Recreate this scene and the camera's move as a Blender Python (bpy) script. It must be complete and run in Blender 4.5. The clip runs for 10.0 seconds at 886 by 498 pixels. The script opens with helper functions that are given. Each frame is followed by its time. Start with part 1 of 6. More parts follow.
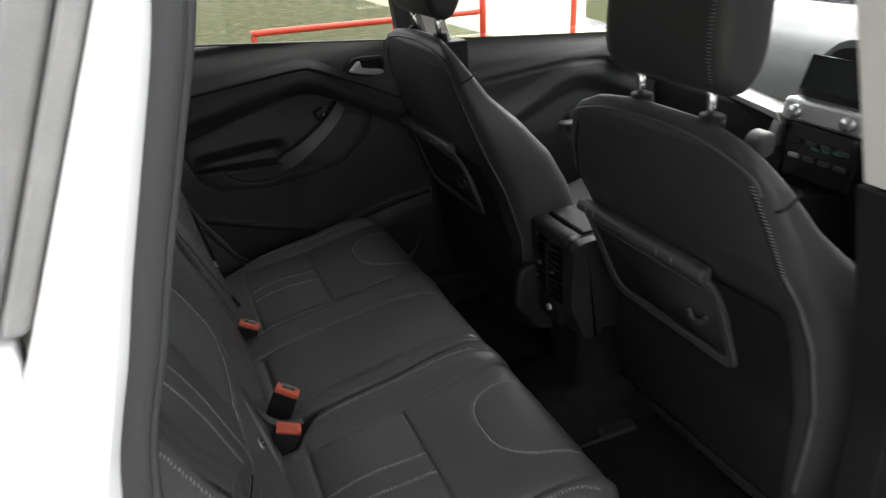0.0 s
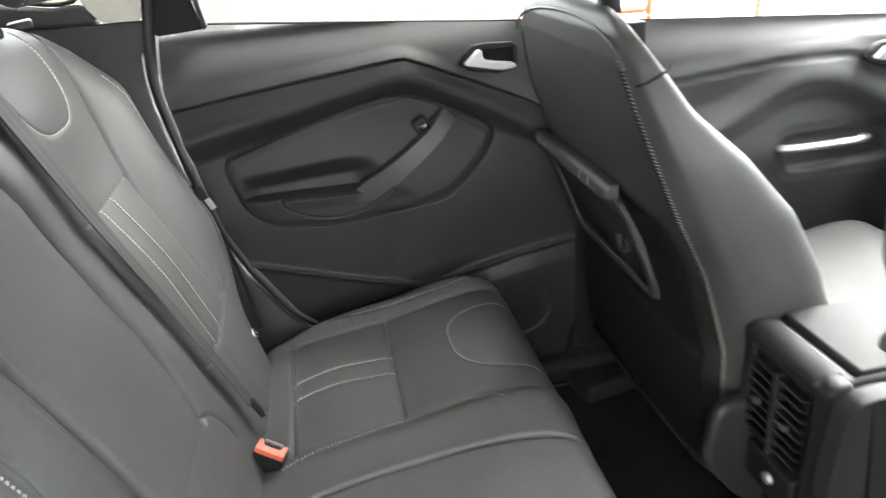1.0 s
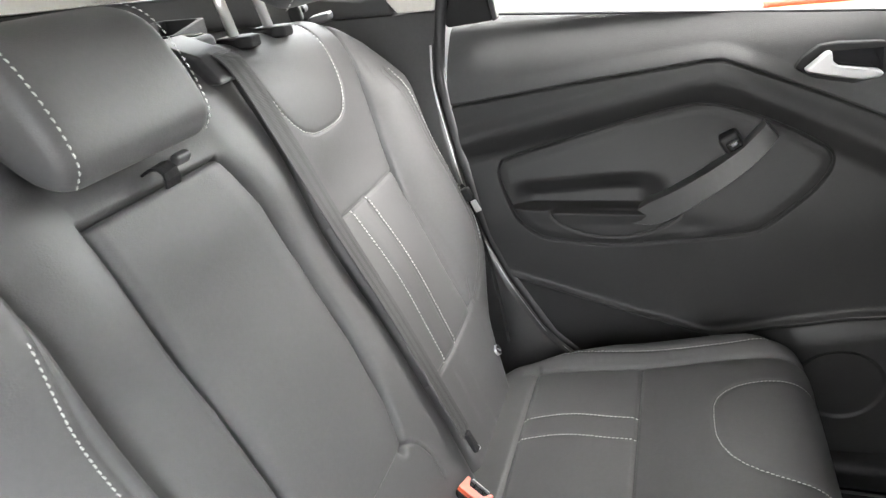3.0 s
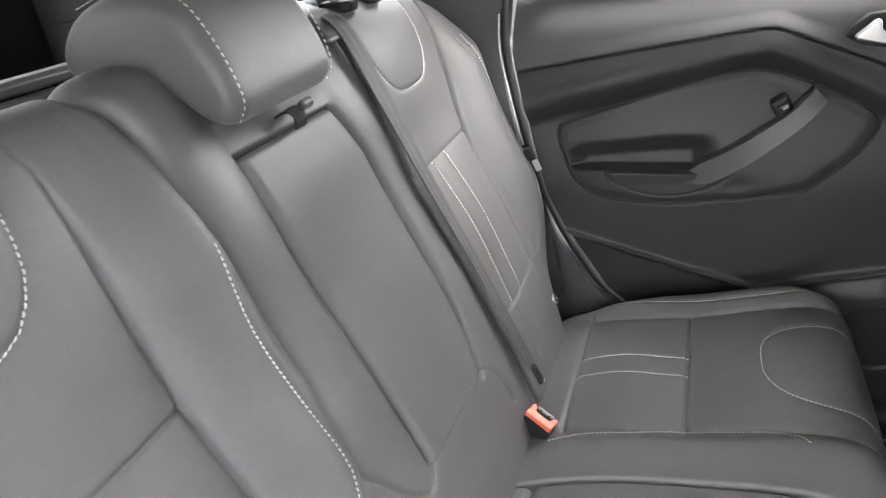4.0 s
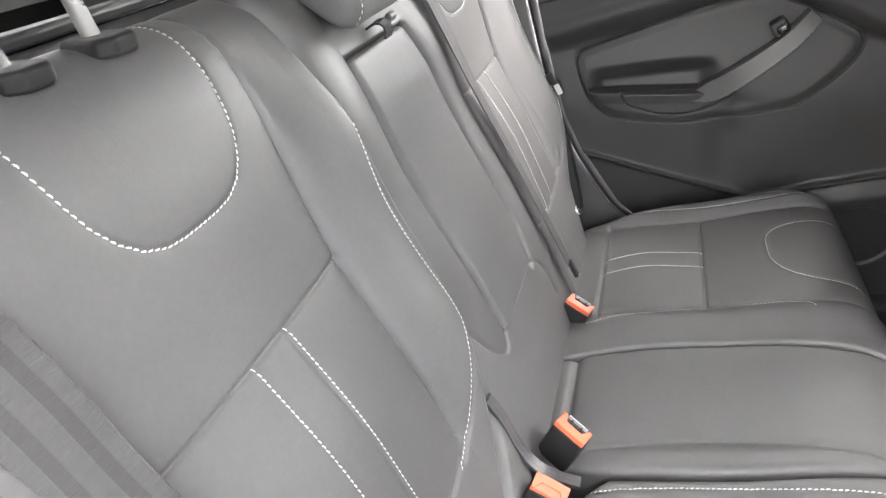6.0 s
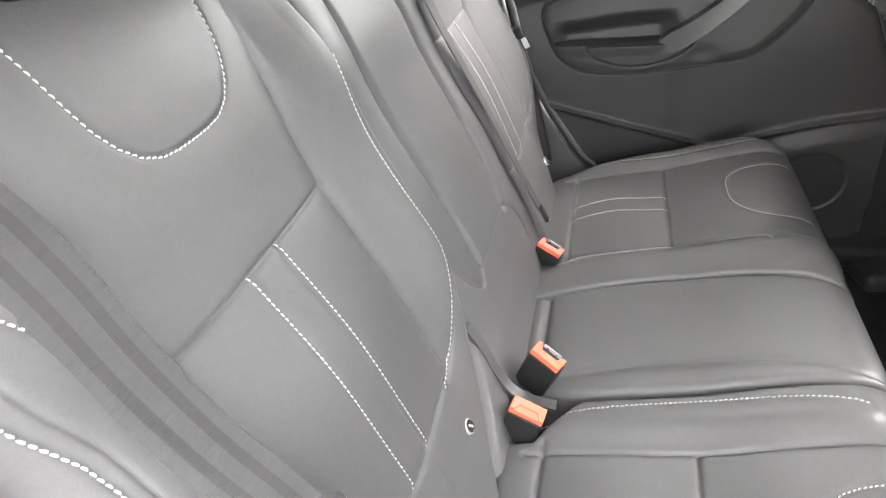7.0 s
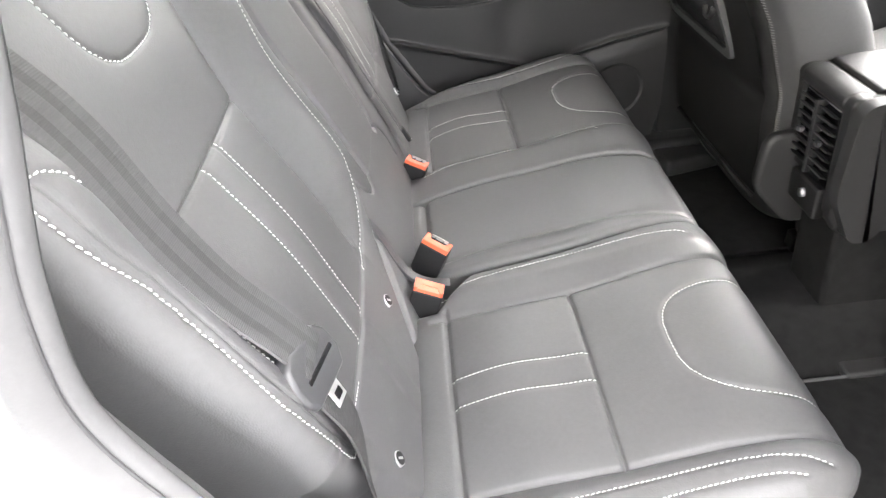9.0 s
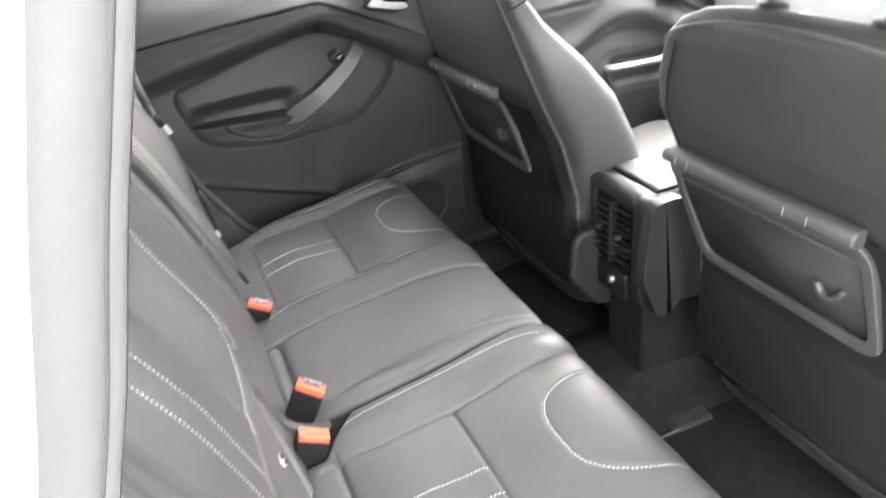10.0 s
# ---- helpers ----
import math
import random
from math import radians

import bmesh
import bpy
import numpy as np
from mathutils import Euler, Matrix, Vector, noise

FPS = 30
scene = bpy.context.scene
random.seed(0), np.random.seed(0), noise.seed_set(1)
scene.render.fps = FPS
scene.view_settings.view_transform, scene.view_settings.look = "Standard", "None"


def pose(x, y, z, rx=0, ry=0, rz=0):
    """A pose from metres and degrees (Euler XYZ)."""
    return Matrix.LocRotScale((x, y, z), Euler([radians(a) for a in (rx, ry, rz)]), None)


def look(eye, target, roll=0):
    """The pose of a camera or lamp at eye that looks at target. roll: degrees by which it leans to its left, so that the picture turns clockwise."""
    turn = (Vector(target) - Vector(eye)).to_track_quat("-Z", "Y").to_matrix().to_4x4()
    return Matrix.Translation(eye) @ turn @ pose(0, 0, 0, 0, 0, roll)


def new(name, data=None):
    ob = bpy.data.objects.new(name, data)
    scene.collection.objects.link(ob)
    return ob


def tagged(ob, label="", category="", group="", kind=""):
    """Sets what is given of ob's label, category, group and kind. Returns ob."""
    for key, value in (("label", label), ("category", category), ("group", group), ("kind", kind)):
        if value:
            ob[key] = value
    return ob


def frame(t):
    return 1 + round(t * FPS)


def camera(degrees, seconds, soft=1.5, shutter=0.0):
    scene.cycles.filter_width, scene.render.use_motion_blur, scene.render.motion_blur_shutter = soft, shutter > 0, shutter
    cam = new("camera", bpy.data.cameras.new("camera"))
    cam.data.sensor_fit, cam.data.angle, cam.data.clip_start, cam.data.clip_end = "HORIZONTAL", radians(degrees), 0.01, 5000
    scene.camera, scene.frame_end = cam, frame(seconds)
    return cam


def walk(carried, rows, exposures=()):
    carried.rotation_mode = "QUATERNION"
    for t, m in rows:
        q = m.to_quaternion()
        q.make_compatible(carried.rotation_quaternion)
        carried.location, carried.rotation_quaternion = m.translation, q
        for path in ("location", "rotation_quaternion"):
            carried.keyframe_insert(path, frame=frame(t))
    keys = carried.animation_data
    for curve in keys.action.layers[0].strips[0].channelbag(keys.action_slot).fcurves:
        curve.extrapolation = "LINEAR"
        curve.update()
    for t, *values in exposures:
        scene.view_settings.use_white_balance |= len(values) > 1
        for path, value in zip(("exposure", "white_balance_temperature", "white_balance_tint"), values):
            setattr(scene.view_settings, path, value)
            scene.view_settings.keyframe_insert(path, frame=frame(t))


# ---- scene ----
cam = camera(67.0, 10.0, soft=1.25, shutter=0.3)
PATH = [
    (0, (-0.034, -1.14, 1.494), (0.65, 0.517, 0.608), -2.6),
    (0.2, (0.006, -1.01, 1.464), (0.646, 0.673, 0.594), -2.9),
    (0.5, (0.061, -0.843, 1.424), (0.64, 0.865, 0.559), -3.1),
    (0.8, (0.149, -0.679, 1.367), (0.577, 1.079, 0.515), -3.8),
    (1, (0.189, -0.579, 1.355), (0.481, 1.205, 0.499), -4.0),
    (1.5, (0.251, -0.416, 1.356), (0.061, 1.395, 0.527), -6.1),
    (2, (0.277, -0.379, 1.35), (-0.163, 1.403, 0.556), -6.9),
    (2.5, (0.288, -0.38, 1.359), (-0.278, 1.355, 0.541), -7.3),
    (4, (0.243, -0.533, 1.364), (-0.457, 1.12, 0.482), -7.5),
    (4.5, (0.218, -0.589, 1.37), (-0.49, 1.044, 0.458), -7.7),
    (5, (0.197, -0.641, 1.37), (-0.482, 0.991, 0.435), -8.1),
    (6.5, (0.154, -0.745, 1.341), (-0.4, 0.885, 0.321), -7.7),
    (7, (0.156, -0.773, 1.324), (-0.344, 0.853, 0.271), -7.7),
    (7.5, (0.153, -0.806, 1.303), (-0.283, 0.811, 0.211), -7.8),
    (8, (0.141, -0.839, 1.289), (-0.195, 0.778, 0.162), -7.9),
    (8.5, (0.119, -0.891, 1.299), (-0.078, 0.728, 0.141), -7.3),
    (9, (0.086, -0.936, 1.326), (0.075, 0.674, 0.14), -6.5),
    (9.5, (0.027, -0.953, 1.362), (0.286, 0.623, 0.158), -5.2),
    (9.8, (-0.013, -0.939, 1.368), (0.483, 0.675, 0.296), -4.6),
    (10, (-0.028, -0.91, 1.386), (0.628, 0.709, 0.412), -3.5),
]
EXPOSURES = [(0, 2.75, 6500, 9.5), (0.25, 3.4, 6500, 9.5), (0.5, 4.1, 6460, 9), (0.8, 4.74, 6460, 8), (1, 5.14, 6500, 7), (1.5, 5.65, 6550, 8.5), (2, 5.65, 6550, 9.5), (2.5, 5.58, 6550, 9.5), (4, 5.39, 6520, 12.5), (5, 5.59, 6580, 13), (6.5, 5.74, 6640, 12.5), (8, 5.68, 6640, 12), (9, 5.81, 6640, 12), (9.5, 5.83, 6640, 12), (9.8, 5.85, 6620, 12), (10, 5.85, 6620, 12)]
walk(cam, [(t, look(eye, target, roll)) for t, eye, target, roll in PATH], EXPOSURES)

# ---- sky and sun ----
world = bpy.data.worlds.new("overcast_sky")
scene.world = world
world.use_nodes = True
wn, wl = world.node_tree.nodes, world.node_tree.links
wn.clear()
sky = wn.new("ShaderNodeTexSky")
sky.sky_type = "NISHITA"
sky.sun_disc = False
sky.sun_elevation, sky.sun_rotation = radians(49), radians(66)
sky.air_density, sky.dust_density, sky.ozone_density = 1.0, 4.0, 1.0
hsv = wn.new("ShaderNodeHueSaturation")
hsv.inputs["Saturation"].default_value = 0.12
bg = wn.new("ShaderNodeBackground")
bg.inputs["Strength"].default_value = 0.15
wout = wn.new("ShaderNodeOutputWorld")
wl.new(sky.outputs["Color"], hsv.inputs["Color"])
wl.new(hsv.outputs["Color"], bg.inputs["Color"])
wl.new(bg.outputs["Background"], wout.inputs["Surface"])
sun = new("sun", bpy.data.lights.new("sun", "SUN"))
sun.data.energy, sun.data.angle, sun.data.color = 1.0, radians(60), (1.0, 0.975, 0.94)
sun.matrix_world = look((5.0, 2.2, 6.2), (0, 0, 0))


# ---- materials ----
def material(name, colour, rough, metal=0.0, spec=0.5, vary=0.15, vscale=8.0, grain=None, bump=0.0, stains=0.0, sheen=0.0, rvary=0.08):
    """A painted, leather, plastic or cloth surface: grain = (kind, scale) for the fine relief."""
    m = bpy.data.materials.new(name)
    m.use_nodes = True
    n, l = m.node_tree.nodes, m.node_tree.links
    b = n["Principled BSDF"]
    b.inputs["Metallic"].default_value = metal
    b.inputs["Specular IOR Level"].default_value = spec
    if sheen:
        b.inputs["Sheen Weight"].default_value = sheen
    tc = n.new("ShaderNodeTexCoord")
    big = n.new("ShaderNodeTexNoise")
    big.inputs["Scale"].default_value, big.inputs["Detail"].default_value = vscale, 4
    fine = n.new("ShaderNodeTexNoise")
    fine.inputs["Scale"].default_value, fine.inputs["Detail"].default_value = vscale * 23, 3
    l.new(tc.outputs["Object"], big.inputs["Vector"])
    l.new(tc.outputs["Object"], fine.inputs["Vector"])
    both = n.new("ShaderNodeMath")
    both.operation = "ADD"
    half = n.new("ShaderNodeMath")
    half.operation, half.inputs[1].default_value = "MULTIPLY", 0.5
    l.new(fine.outputs["Fac"], half.inputs[0])
    l.new(big.outputs["Fac"], both.inputs[0])
    l.new(half.outputs[0], both.inputs[1])
    ramp = n.new("ShaderNodeMapRange")
    ramp.inputs["From Min"].default_value, ramp.inputs["From Max"].default_value = 0.45, 1.05
    ramp.inputs["To Min"].default_value, ramp.inputs["To Max"].default_value = 1 - vary, 1 + vary
    l.new(both.outputs[0], ramp.inputs["Value"])
    mul = n.new("ShaderNodeVectorMath")
    mul.operation, mul.inputs[0].default_value = "SCALE", colour
    l.new(ramp.outputs[0], mul.inputs["Scale"])
    l.new(mul.outputs[0], b.inputs["Base Color"])
    rr = n.new("ShaderNodeMapRange")
    rr.inputs["To Min"].default_value, rr.inputs["To Max"].default_value = max(0.02, rough - rvary), min(1.0, rough + rvary)
    l.new(big.outputs["Fac"], rr.inputs["Value"])
    l.new(rr.outputs[0], b.inputs["Roughness"])
    if grain:
        kind, gs = grain
        g = n.new({"cells": "ShaderNodeTexVoronoi", "ribs": "ShaderNodeTexWave"}.get(kind, "ShaderNodeTexNoise"))
        g.inputs["Scale"].default_value = gs
        if kind == "ribs":
            g.bands_direction = "Z"
            g.inputs["Distortion"].default_value = 0.4
        l.new(tc.outputs["Object"], g.inputs["Vector"])
        bp = n.new("ShaderNodeBump")
        bp.inputs["Strength"].default_value, bp.inputs["Distance"].default_value = bump, 0.0006
        l.new(g.outputs["Distance" if kind == "cells" else "Fac"], bp.inputs["Height"])
        if kind == "cells":
            wr = n.new("ShaderNodeTexNoise")
            wr.inputs["Scale"].default_value, wr.inputs["Detail"].default_value = 260.0, 2
            l.new(tc.outputs["Object"], wr.inputs["Vector"])
            b2 = n.new("ShaderNodeBump")
            b2.inputs["Strength"].default_value, b2.inputs["Distance"].default_value = 0.10, 0.0008
            l.new(wr.outputs["Fac"], b2.inputs["Height"])
            l.new(b2.outputs[0], bp.inputs["Normal"])
            so = n.new("ShaderNodeTexNoise")
            so.inputs["Scale"].default_value, so.inputs["Detail"].default_value = 32.0, 1
            l.new(tc.outputs["Object"], so.inputs["Vector"])
            b3 = n.new("ShaderNodeBump")
            b3.inputs["Strength"].default_value, b3.inputs["Distance"].default_value = 0.08, 0.004
            l.new(so.outputs["Fac"], b3.inputs["Height"])
            l.new(b3.outputs[0], b2.inputs["Normal"])
        l.new(bp.outputs[0], b.inputs["Normal"])
    return m


LEATHER = material("black_leather", (0.0660, 0.0655, 0.0664), 0.51, spec=0.45, vary=0.12, grain=("cells", 560), bump=0.17)
THREAD = material("pale_thread", (0.52, 0.52, 0.505), 0.6, vary=0.2, vscale=60)
PLASTIC = material("soft_dark_plastic", (0.0200, 0.0200, 0.0202), 0.49, spec=0.35, grain=("cells", 900), bump=0.3)
DOORTOP = material("soft_door_pad", (0.039, 0.0395, 0.0395), 0.48, spec=0.45, grain=("cells", 900), bump=0.3)
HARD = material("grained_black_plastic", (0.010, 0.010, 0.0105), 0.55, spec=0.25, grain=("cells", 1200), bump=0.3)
GREYPL = material("dark_grey_plastic", (0.042, 0.042, 0.044), 0.40, grain=("noise", 900), bump=0.2)
SATIN = material("satin_silver", (0.62, 0.62, 0.62), 0.38, metal=0.9, vary=0.05, vscale=20)
CHROME = material("polished_chrome", (0.8, 0.8, 0.8), 0.08, metal=1.0, vary=0.03)
POSTMETAL = material("brushed_post_metal", (0.78, 0.78, 0.77), 0.28, metal=0.75, vary=0.04)
CARPET = material("black_carpet", (0.014, 0.014, 0.0142), 0.95, vary=0.35, vscale=40, grain=("noise", 900), bump=1.0, spec=0.1)
PIPING = material("grey_edging", (0.07, 0.07, 0.07), 0.7, grain=("noise", 900), bump=0.5)
WEBBING = material("black_webbing", (0.039, 0.0387, 0.039), 0.6, grain=("ribs", 200), bump=0.4)
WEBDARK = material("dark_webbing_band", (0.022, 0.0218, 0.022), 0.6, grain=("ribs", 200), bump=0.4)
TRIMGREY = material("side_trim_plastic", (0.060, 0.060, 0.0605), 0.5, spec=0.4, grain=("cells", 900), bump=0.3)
CONSPL = material("console_plastic", (0.019, 0.019, 0.0193), 0.5, spec=0.30, grain=("cells", 1000), bump=0.3)
HANDLEPL = material("satin_handle_plastic", (0.055, 0.055, 0.056), 0.36, grain=("noise", 900), bump=0.15)
TRAYBAR = material("tray_frame_plastic", (0.050, 0.050, 0.0505), 0.45, grain=("cells", 1000), bump=0.25)
TRAYPL = material("tray_plastic", (0.034, 0.034, 0.0345), 0.42, grain=("cells", 1000), bump=0.3)
BACKPL = material("seat_back_plastic", (0.010, 0.010, 0.0101), 0.75, spec=0.14, grain=("cells", 1000), bump=0.4)
CORD = material("grey_seam_thread", (0.20, 0.20, 0.197), 0.6, vary=0.2, vscale=60)
PAINT = material("white_car_paint", (0.82, 0.82, 0.82), 0.12, vary=0.02, rvary=0.04)
RUBBER = material("grey_rubber_seal", (0.045, 0.045, 0.046), 0.55, vary=0.12, grain=("noise", 400), bump=0.3)
BORDER = material("weathered_trim", (0.26, 0.255, 0.25), 0.6, vary=0.15, vscale=25, grain=("noise", 300), bump=0.3)
DARKSEAL = material("black_rubber_seal", (0.02, 0.02, 0.021), 0.5, grain=("noise", 400), bump=0.3)
CREAM = material("pale_pillar_cloth", (0.62, 0.60, 0.55), 0.85, vary=0.06, grain=("noise", 900), bump=0.4)
ORANGE = material("orange_red_button", (0.58, 0.105, 0.05), 0.38, vary=0.06, vscale=30)
GLOSSBLK = material("gloss_black", (0.010, 0.010, 0.011), 0.10, vary=0.05)
RED = material("red_rail_paint", (0.62, 0.06, 0.03), 0.4, vary=0.12)
ASPHALT = material("asphalt", (0.058, 0.058, 0.057), 0.9, vary=0.3, vscale=3, grain=("noise", 120), bump=0.8)
GRAVEL = material("dry_grass_path", (0.26, 0.24, 0.15), 0.95, vary=0.3, vscale=4, grain=("noise", 60), bump=0.8)
# Same leather as the rear seats, with front shade put into the colour.
FRONTLEATHER = material("shaded_black_leather", (0.038, 0.038, 0.0385), 0.50, spec=0.42, vary=0.12, grain=("cells", 560), bump=0.2)
# Darker copy for front seat backs, cushions, headrests: shade put into the colour.
SHADEBLACK = material("shade_darkened_black", (0.027, 0.027, 0.0272), 0.52, spec=0.38, grain=("cells", 700), bump=0.3)
DASH = material("dash_soft_plastic", (0.16, 0.168, 0.17), 0.6, grain=("cells", 700), bump=0.4)
RENDERW = material("pale_render", (0.55, 0.54, 0.51), 0.9, vary=0.10, vscale=2, grain=("noise", 150), bump=0.6)
TEAL = material("teal_display", (0.02, 0.16, 0.13), 0.3, vary=0.1)
SCREEN = material("dark_screen", (0.008, 0.010, 0.012), 0.15, vary=0.05)


def grass_material():
    m = bpy.data.materials.new("mown_grass")
    m.use_nodes = True
    n, l = m.node_tree.nodes, m.node_tree.links
    b = n["Principled BSDF"]
    b.inputs["Roughness"].default_value, b.inputs["Specular IOR Level"].default_value = 0.9, 0.2
    tc = n.new("ShaderNodeTexCoord")
    a = n.new("ShaderNodeTexNoise")
    a.inputs["Scale"].default_value, a.inputs["Detail"].default_value, a.inputs["Roughness"].default_value = 5.0, 12, 0.8
    l.new(tc.outputs["Object"], a.inputs["Vector"])
    r = n.new("ShaderNodeValToRGB")
    e = r.color_ramp.elements
    e[0].position, e[0].color = 0.40, (0.020, 0.026, 0.008, 1)
    e[1].position, e[1].color = 0.62, (0.115, 0.098, 0.045, 1)
    mid = r.color_ramp.elements.new(0.5)
    mid.color = (0.044, 0.050, 0.014, 1)
    l.new(a.outputs["Fac"], r.inputs["Fac"])
    l.new(r.outputs["Color"], b.inputs["Base Color"])
    bp = n.new("ShaderNodeBump")
    bp.inputs["Strength"].default_value, bp.inputs["Distance"].default_value = 0.8, 0.03
    l.new(a.outputs["Fac"], bp.inputs["Height"])
    l.new(bp.outputs[0], b.inputs["Normal"])
    return m


GRASS = grass_material()


def glass_material(name, tint, ior=1.45):
    m = bpy.data.materials.new(name)
    m.use_nodes = True
    n, l = m.node_tree.nodes, m.node_tree.links
    n.remove(n["Principled BSDF"])
    tr, gl, mx, fr = n.new("ShaderNodeBsdfTransparent"), n.new("ShaderNodeBsdfGlossy"), n.new("ShaderNodeMixShader"), n.new("ShaderNodeFresnel")
    tr.inputs["Color"].default_value = (*tint, 1)
    gl.inputs["Roughness"].default_value = 0.02
    fr.inputs["IOR"].default_value = ior
    l.new(fr.outputs[0], mx.inputs["Fac"])
    l.new(tr.outputs[0], mx.inputs[1])
    l.new(gl.outputs[0], mx.inputs[2])
    l.new(mx.outputs[0], n["Material Output"].inputs["Surface"])
    return m


GLASS = glass_material("clear_window_glass", (0.905, 0.92, 0.915))
REARGLASS = glass_material("clear_window_glass_tinted", (0.74, 0.745, 0.735))
TINTED = glass_material("tinted_window_glass", (0.5, 0.52, 0.52), 2.3)


# ---- mesh tools ----
def thing(name, at, label, category, group="", kind=""):
    ob = new(name)
    ob.location = at
    ob.empty_display_size = 0.05
    bpy.context.view_layer.update()
    return tagged(ob, label, category, group, kind)


def place(ob, parent, label=""):
    if parent is not None:
        ob.parent = parent
        if parent.type == "EMPTY":
            ob.matrix_parent_inverse = Matrix.Translation(-parent.location)
    return tagged(ob, label)


def raw(name, verts, faces, mat, parent=None, label="", smooth=True):
    me = bpy.data.meshes.new(name)
    me.from_pydata([tuple(map(float, v)) for v in verts], [], faces)
    me.materials.append(mat)
    if smooth:
        me.polygons.foreach_set("use_smooth", [True] * len(me.polygons))
    me.update()
    return place(new(name, me), parent, label)


def part(name, bm, mat, parent=None, label="", smooth=True):
    me = bpy.data.meshes.new(name)
    bmesh.ops.recalc_face_normals(bm, faces=bm.faces)
    bm.to_mesh(me)
    bm.free()
    me.materials.append(mat)
    if smooth:
        me.polygons.foreach_set("use_smooth", [True] * len(me.polygons))
    return place(new(name, me), parent, label)


def soften(ob, width, segments=2, angle=35):
    b = ob.modifiers.new("bevel", "BEVEL")
    b.width, b.segments, b.limit_method, b.angle_limit = width, segments, "ANGLE", radians(angle)
    b.harden_normals = True
    return ob


def box_bm(size, m=None):
    bm = bmesh.new()
    bmesh.ops.create_cube(bm, size=1, matrix=(m or Matrix()) @ Matrix.Diagonal((*size, 1)))
    return bm


def box(name, at, size, mat, parent=None, label="", turn=(0, 0, 0), bevel=0.004, segments=2):
    return soften(part(name, box_bm(size, pose(*at, *turn)), mat, parent, label), bevel, segments)


def prism(name, outline, axis, lo, hi, mat, parent=None, label="", bevel=0.003, segments=2):
    """A flat outline in the two other axes, pushed along one axis from lo to hi."""
    def at(p, d):
        return {"x": (d, p[0], p[1]), "y": (p[0], d, p[1]), "z": (p[0], p[1], d)}[axis]
    n = len(outline)
    v = [at(p, lo) for p in outline] + [at(p, hi) for p in outline]
    bm = bmesh.new()
    vs = [bm.verts.new(c) for c in v]
    bm.faces.new(vs[:n])
    bm.faces.new(vs[n:][::-1])
    for i in range(n):
        bm.faces.new((vs[i], vs[(i + 1) % n], vs[n + (i + 1) % n], vs[n + i]))
    ob = part(name, bm, mat, parent, label, smooth=bevel > 0)
    return soften(ob, bevel, segments) if bevel else ob


def smooth_line(pts, step=0.01, closed=False):
    """Catmull-Rom through the points, resampled at even steps."""
    p = np.array(pts, float)
    k = len(p)
    out = []
    spans = k if closed else k - 1
    for i in range(spans):
        a, b, c, d = (p[(i + j) % k] for j in (-1, 0, 1, 2)) if closed else (p[max(i - 1, 0)], p[i], p[i + 1], p[min(i + 2, k - 1)])
        for t in np.linspace(0, 1, 12, endpoint=False):
            out.append(0.5 * (2 * b + (c - a) * t + (2 * a - 5 * b + 4 * c - d) * t ** 2 + (3 * b - a - 3 * c + d) * t ** 3))
    out.append(p[0] if closed else p[-1])
    return resample(np.array(out), step)


def resample(p, step):
    d = np.r_[0, np.cumsum(np.linalg.norm(np.diff(p, axis=0), axis=1))]
    s = np.linspace(0, d[-1], max(2, int(round(d[-1] / step)) + 1))
    return np.stack([np.interp(s, d, p[:, i]) for i in range(p.shape[1])], 1)


def grid_faces(nu, nv, flip=False, wrap=False):
    f = []
    for j in range(nv - 1):
        for i in range(nu if wrap else nu - 1):
            i2 = (i + 1) % nu
            q = (j * nu + i, j * nu + i2, (j + 1) * nu + i2, (j + 1) * nu + i)
            f.append(q[::-1] if flip else q)
    return f


def tube(name, pts, radius, mat, parent=None, label="", sides=10, flat=1.0, up=(0, 0, 1)):
    """A rod along a line; flat squeezes it along its second axis."""
    p = np.array(pts, float)
    t = np.gradient(p, axis=0)
    t /= np.linalg.norm(t, axis=1)[:, None]
    a = np.cross(t, np.array(up, float))
    a /= np.linalg.norm(a, axis=1)[:, None] + 1e-9
    b = np.cross(a, t)
    v = []
    for i in range(len(p)):
        for k in range(sides):
            w = 2 * math.pi * k / sides
            v.append(p[i] + radius * (a[i] * math.cos(w) + b[i] * math.sin(w) * flat))
    f = grid_faces(sides, len(p), wrap=True)
    f += [tuple(range(sides))[::-1], tuple(range((len(p) - 1) * sides, len(p) * sides))]
    return raw(name, v, f, mat, parent, label)


